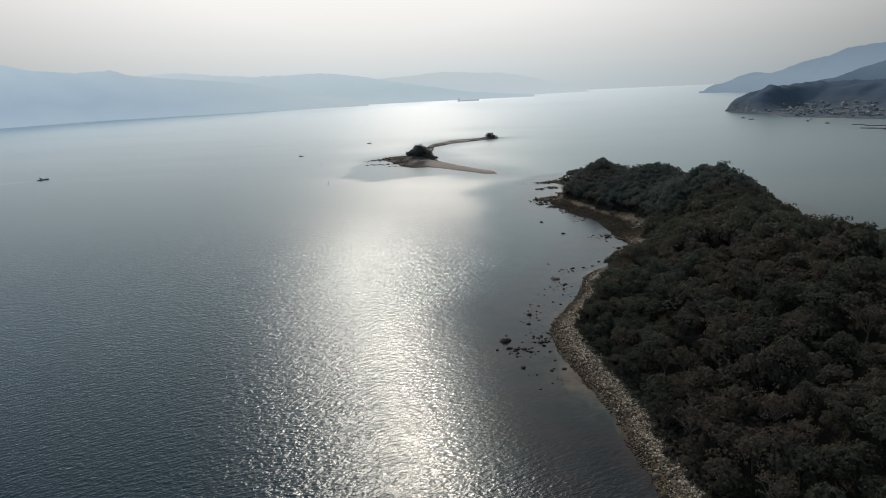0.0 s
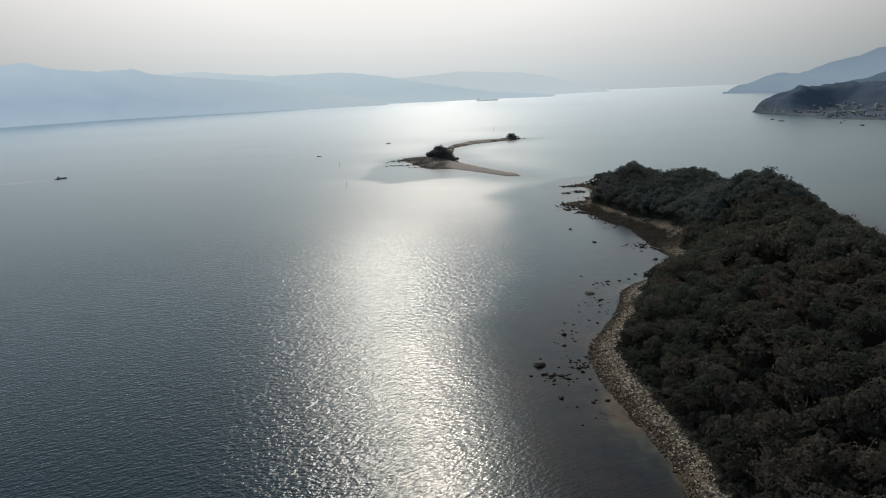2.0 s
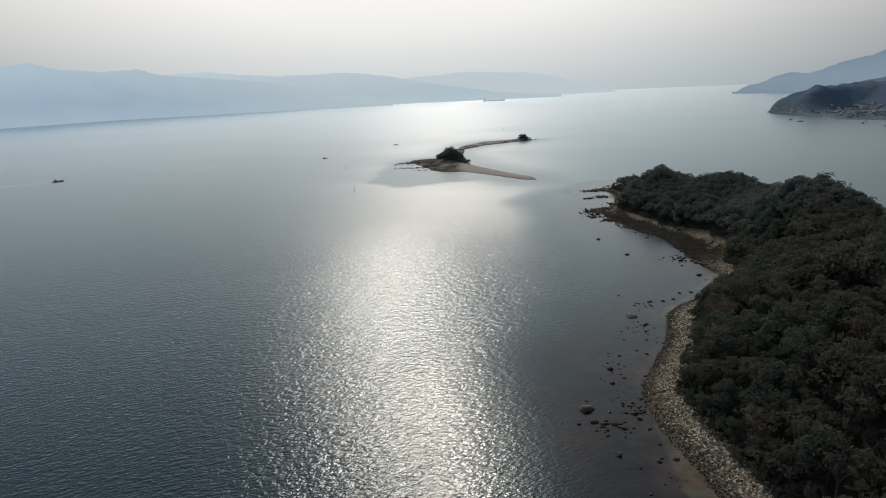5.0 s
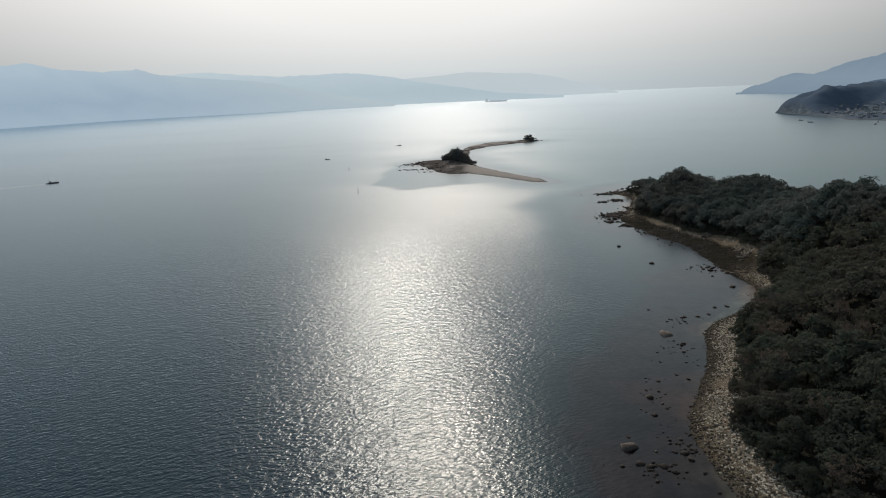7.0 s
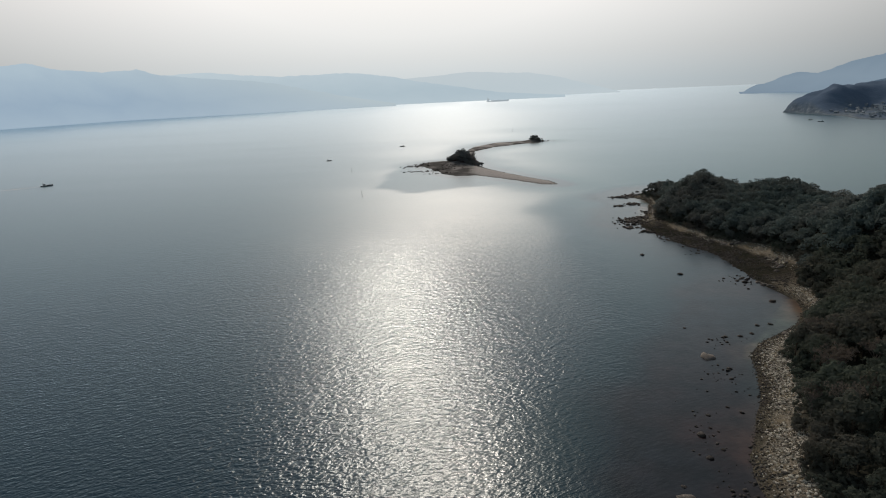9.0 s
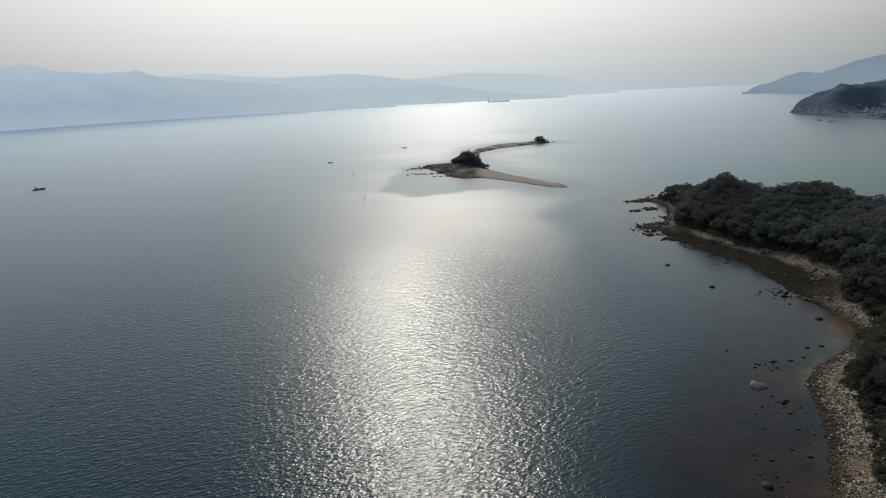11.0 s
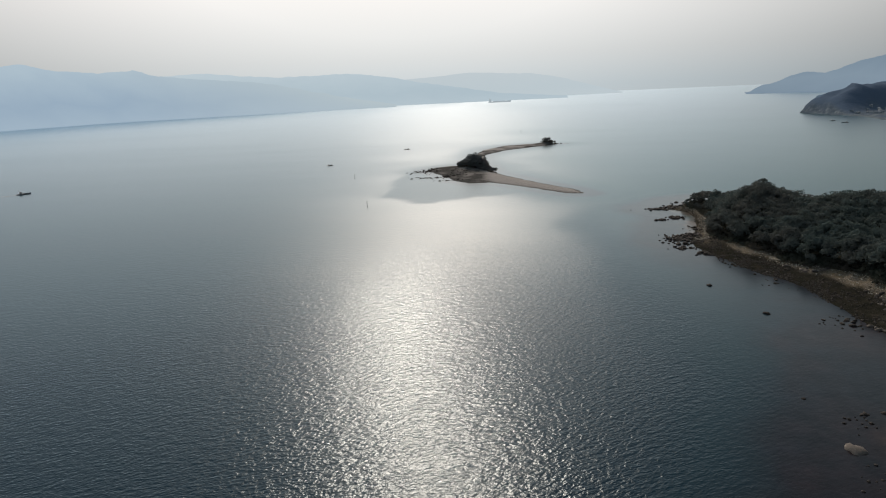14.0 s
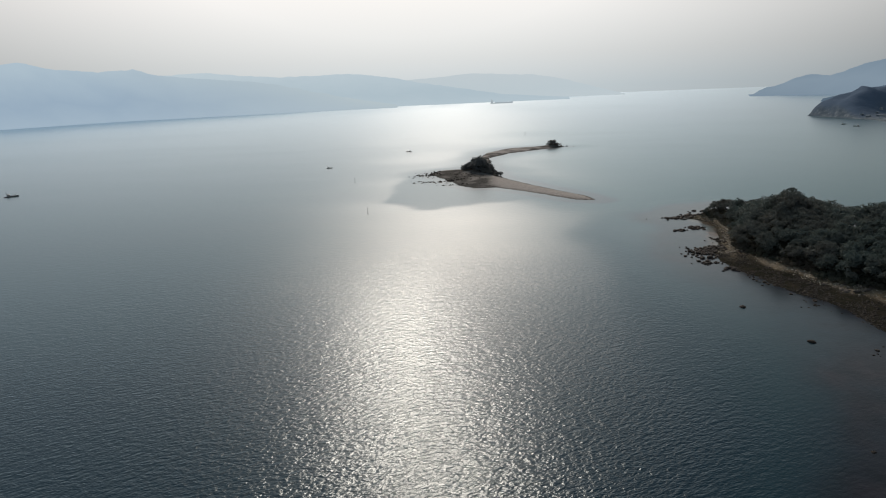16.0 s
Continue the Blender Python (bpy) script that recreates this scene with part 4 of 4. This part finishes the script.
# ---- boats and marks ----
def hull_mesh(length, beam, depth):
    bm = bmesh.new()
    rings, sides = [], 7
    for k in range(9):
        u = k / 8
        half = beam / 2 * (1 - max(0, (u - 0.45) / 0.55) ** 2.2) * (0.85 + 0.15 * min(1, u * 4))
        top = depth * (0.55 + 0.5 * u ** 2.5)
        ring = []
        for j in range(sides):
            a = -1 + 2 * j / (sides - 1)
            ring.append(bm.verts.new(((u - 0.5) * length, a * max(half, 0.03), top if abs(a) == 1 else top - (top + 0.35 * depth) * (1 - abs(a) ** 2.5))))
        rings.append(ring)
    for r0, r1 in zip(rings, rings[1:]):
        for j in range(sides - 1):
            bm.faces.new((r0[j], r1[j], r1[j + 1], r0[j + 1]))
        bm.faces.new((r0[0], r0[-1], r1[-1], r1[0]))
    bm.faces.new(rings[0])
    bm.faces.new(rings[-1][::-1])
    bmesh.ops.recalc_face_normals(bm, faces=bm.faces)
    return bm


def fishing_boat(m, length, label, group="fishing boats"):
    boat = empty("fishing_boat", m, label, "boat", group)
    s = length / 12
    part("hull", hull_mesh(length, 3.2 * s, 1.6 * s), HULL, boat)
    cabin = part("cabin", box(bmesh.new(), (2.6 * s, 2.0 * s, 2.0 * s), (-2.2 * s, 0, 1.9 * s), 0.12 * s), WHITEPAINT, boat, "white painted wheelhouse")
    part("window", box(bmesh.new(), (0.06 * s, 1.6 * s, 0.6 * s), (-0.87 * s, 0, 2.3 * s)), GLASS_DARK, cabin)
    part("mast", rod(bmesh.new(), (-3.4 * s, 0, 1.0 * s), (-3.4 * s, 0, 5.2 * s), 0.10 * s, 0.06 * s), DARKMETAL, boat)
    part("boom", rod(bmesh.new(), (2.6 * s, 0, 1.2 * s), (4.4 * s, 0, 3.6 * s), 0.09 * s, 0.06 * s), DARKMETAL, boat)
    part("rail", box(bmesh.new(), (4.0 * s, 2.4 * s, 0.12 * s), (1.6 * s, 0, 1.35 * s), 0.03 * s), DARKMETAL, boat)
    return boat


fishing_boat(pose(-387, 522, 0, 0, 0, 40), 9.0, "small grey fishing boat under way with a white wake")
fishing_boat(pose(-187, 646, 0, 0, 0, 10), 5.2, "small dark fishing boat lying on open water")
fishing_boat(pose(-135, 776, 0, 0, 0, 170), 6.2, "small dark fishing boat lying on open water")
for x, y, a in ((415, 983, 20), (410, 943, 160), (453, 869, 40), (451, 818, 100), (476, 905, 60)):
    fishing_boat(pose(x, y, 0, 0, 0, a), 7.5, "small boat moored off the village shore", "boats off the village")

bm = bmesh.new()
left, right = [], []
for k in range(15):
    u = k / 14
    px, py = -387 - 0.766 * (4.2 + 75 * u), 522 - 0.643 * (4.2 + 75 * u)
    w = (0.9 + 2.6 * u) * (1 + 0.25 * math.sin(k * 2.3))
    left.append(bm.verts.new((px - 0.643 * w, py + 0.766 * w, 0.05)))
    right.append(bm.verts.new((px + 0.643 * w, py - 0.766 * w, 0.05)))
for k in range(14):
    bm.faces.new((left[k], right[k], right[k + 1], left[k + 1]))
tagged(part("wake", bm, FOAM, None), "white foaming wake behind a fishing boat", "wake")


def channel_mark(m, height, label):
    mark = empty("channel_mark", m, label, "marker", "channel marks")
    part("pole", rod(bmesh.new(), (0, 0, -1.5), (0, 0, height), 0.13, 0.09), HULL, mark)
    part("topmark", rod(bmesh.new(), (0, 0, height), (0, 0, height + 0.6), 0.2, 0.08), HULL, mark)
    part("float", rod(bmesh.new(), (0, 0, -0.4), (0, 0, 0.25), 0.4, 0.3, 12), HULL, mark)
    return mark


channel_mark(pose(-107.6, 434.5, 0), 2.8, "slim grey channel mark standing in the water")
channel_mark(pose(-142.7, 554.5, 0), 2.8, "slim grey channel mark standing in the water")
channel_mark(pose(-3.3, 961, 0), 4.6, "slim dark beacon beyond the sandbar")

ship = empty("cargo_ship", pose(-30, 2916, 0, 0, 0, 4), "long grey cargo ship under way in the haze", "ship")
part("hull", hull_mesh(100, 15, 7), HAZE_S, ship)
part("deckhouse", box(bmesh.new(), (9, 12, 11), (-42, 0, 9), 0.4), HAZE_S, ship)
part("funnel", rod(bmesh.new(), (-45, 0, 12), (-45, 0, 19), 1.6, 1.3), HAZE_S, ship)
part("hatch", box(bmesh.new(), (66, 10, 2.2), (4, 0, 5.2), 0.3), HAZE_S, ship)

# ---- the village ----
rng = random.Random(17)


def village_house(x, y, z, w, d, h, turn, wall, roof):
    house = empty("house", pose(x, y, z, 0, 0, turn), "small pale house with a grey roof in the shore village", "house", "village houses")
    part("wall", box(bmesh.new(), (w, d, h + 1.5), (0, 0, h / 2 - 0.75)), wall, house)
    bm = bmesh.new()
    a = [bm.verts.new((sx * (w / 2 + 0.4), sy * (d / 2 + 0.4), h)) for sx in (-1, 1) for sy in (-1, 1)]
    t = [bm.verts.new((sx * (w / 2 + 0.2), 0, h + d * 0.32)) for sx in (-1, 1)]
    for f in ((a[0], a[2], t[1], t[0]), (a[3], a[1], t[0], t[1]), (a[1], a[0], t[0]), (a[2], a[3], t[1]), (a[0], a[1], a[3], a[2])):
        bm.faces.new(f)
    part("roof", bm, roof, house)
    for k in (-1, 1):
        part("window", box(bmesh.new(), (w * 0.22, 0.1, h * 0.3), (k * w * 0.24, -d / 2 - 0.03, h * 0.55)), GLASS_DARK, house)


tried = 0
houses = 0
while houses < 260 and tried < 12000:
    tried += 1
    x, y = rng.uniform(470, 780), rng.uniform(780, 1220)
    if 10 < float(village_distance(np.array([x]), np.array([y]))[0]) < 60 + 170 * rng.random() and float(lowland(np.array([x]), np.array([y]))[0]) > 0.8:
        big = rng.random() < 0.07
        w, d, h = (rng.uniform(8, 13), rng.uniform(5, 7), rng.uniform(2.6, 4)) if big else (rng.uniform(3.2, 5.5), rng.uniform(2.6, 4), rng.uniform(1.3, 2.2))
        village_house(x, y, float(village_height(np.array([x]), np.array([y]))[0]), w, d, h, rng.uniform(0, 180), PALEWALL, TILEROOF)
        houses += 1
for x, y, w, h, turn in ((583, 1108, 13, 6.5, 12), (598, 1100, 9, 4.5, 12), (545, 905, 9, 5, -30)):
    flats = empty("apartment_block", pose(x, y, float(village_height(np.array([x * 1.0]), np.array([y * 1.0]))[0]), 0, 0, turn),
                  "pale flat-roofed block standing above the village houses", "building", "village blocks")
    part("wall", box(bmesh.new(), (w, 8, h + 2), (0, 0, h / 2 - 1)), WHITEWALL, flats)
    part("roof", box(bmesh.new(), (w + 0.6, 8.6, 0.5), (0, 0, h + 0.25), 0.1), TILEROOF, flats)
    for j in range(2):
        for k in range(4):
            part("window", box(bmesh.new(), (w * 0.12, 0.1, 1.3), ((k - 1.5) * w * 0.22, -4.03, h * (0.3 + 0.42 * j))), GLASS_DARK, flats)
for k, (x, y, w) in enumerate(((448, 728, 16), (462, 703, 22), (469, 782, 14), (482, 752, 40), (462, 716, 40), (490, 738, 30))):
    raft = empty("oyster_raft", pose(x, y, 0.15, 0, 0, -32), "dark timber shellfish raft moored off the village", "raft", "shellfish rafts")
    for j in range(5):
        part("beam", box(bmesh.new(), (w, 0.25, 0.25), (0, (j - 2) * 1.8, 0.0)), TIMBER, raft)
    for j in range(6):
        part("crossbeam", box(bmesh.new(), (0.2, 8.2, 0.2), ((j - 2.5) * w / 5.2, 0, 0.2)), TIMBER, raft)
quay = part("quay", box(bmesh.new(), (70, 5, 3.2), (0, 0, 0.4), 0.2), FARSHORE, None)
quay.matrix_basis = pose(506, 940, 0, 0, 0, -55)
tagged(quay, "grey concrete quay of the village", "quay", kind="structure")
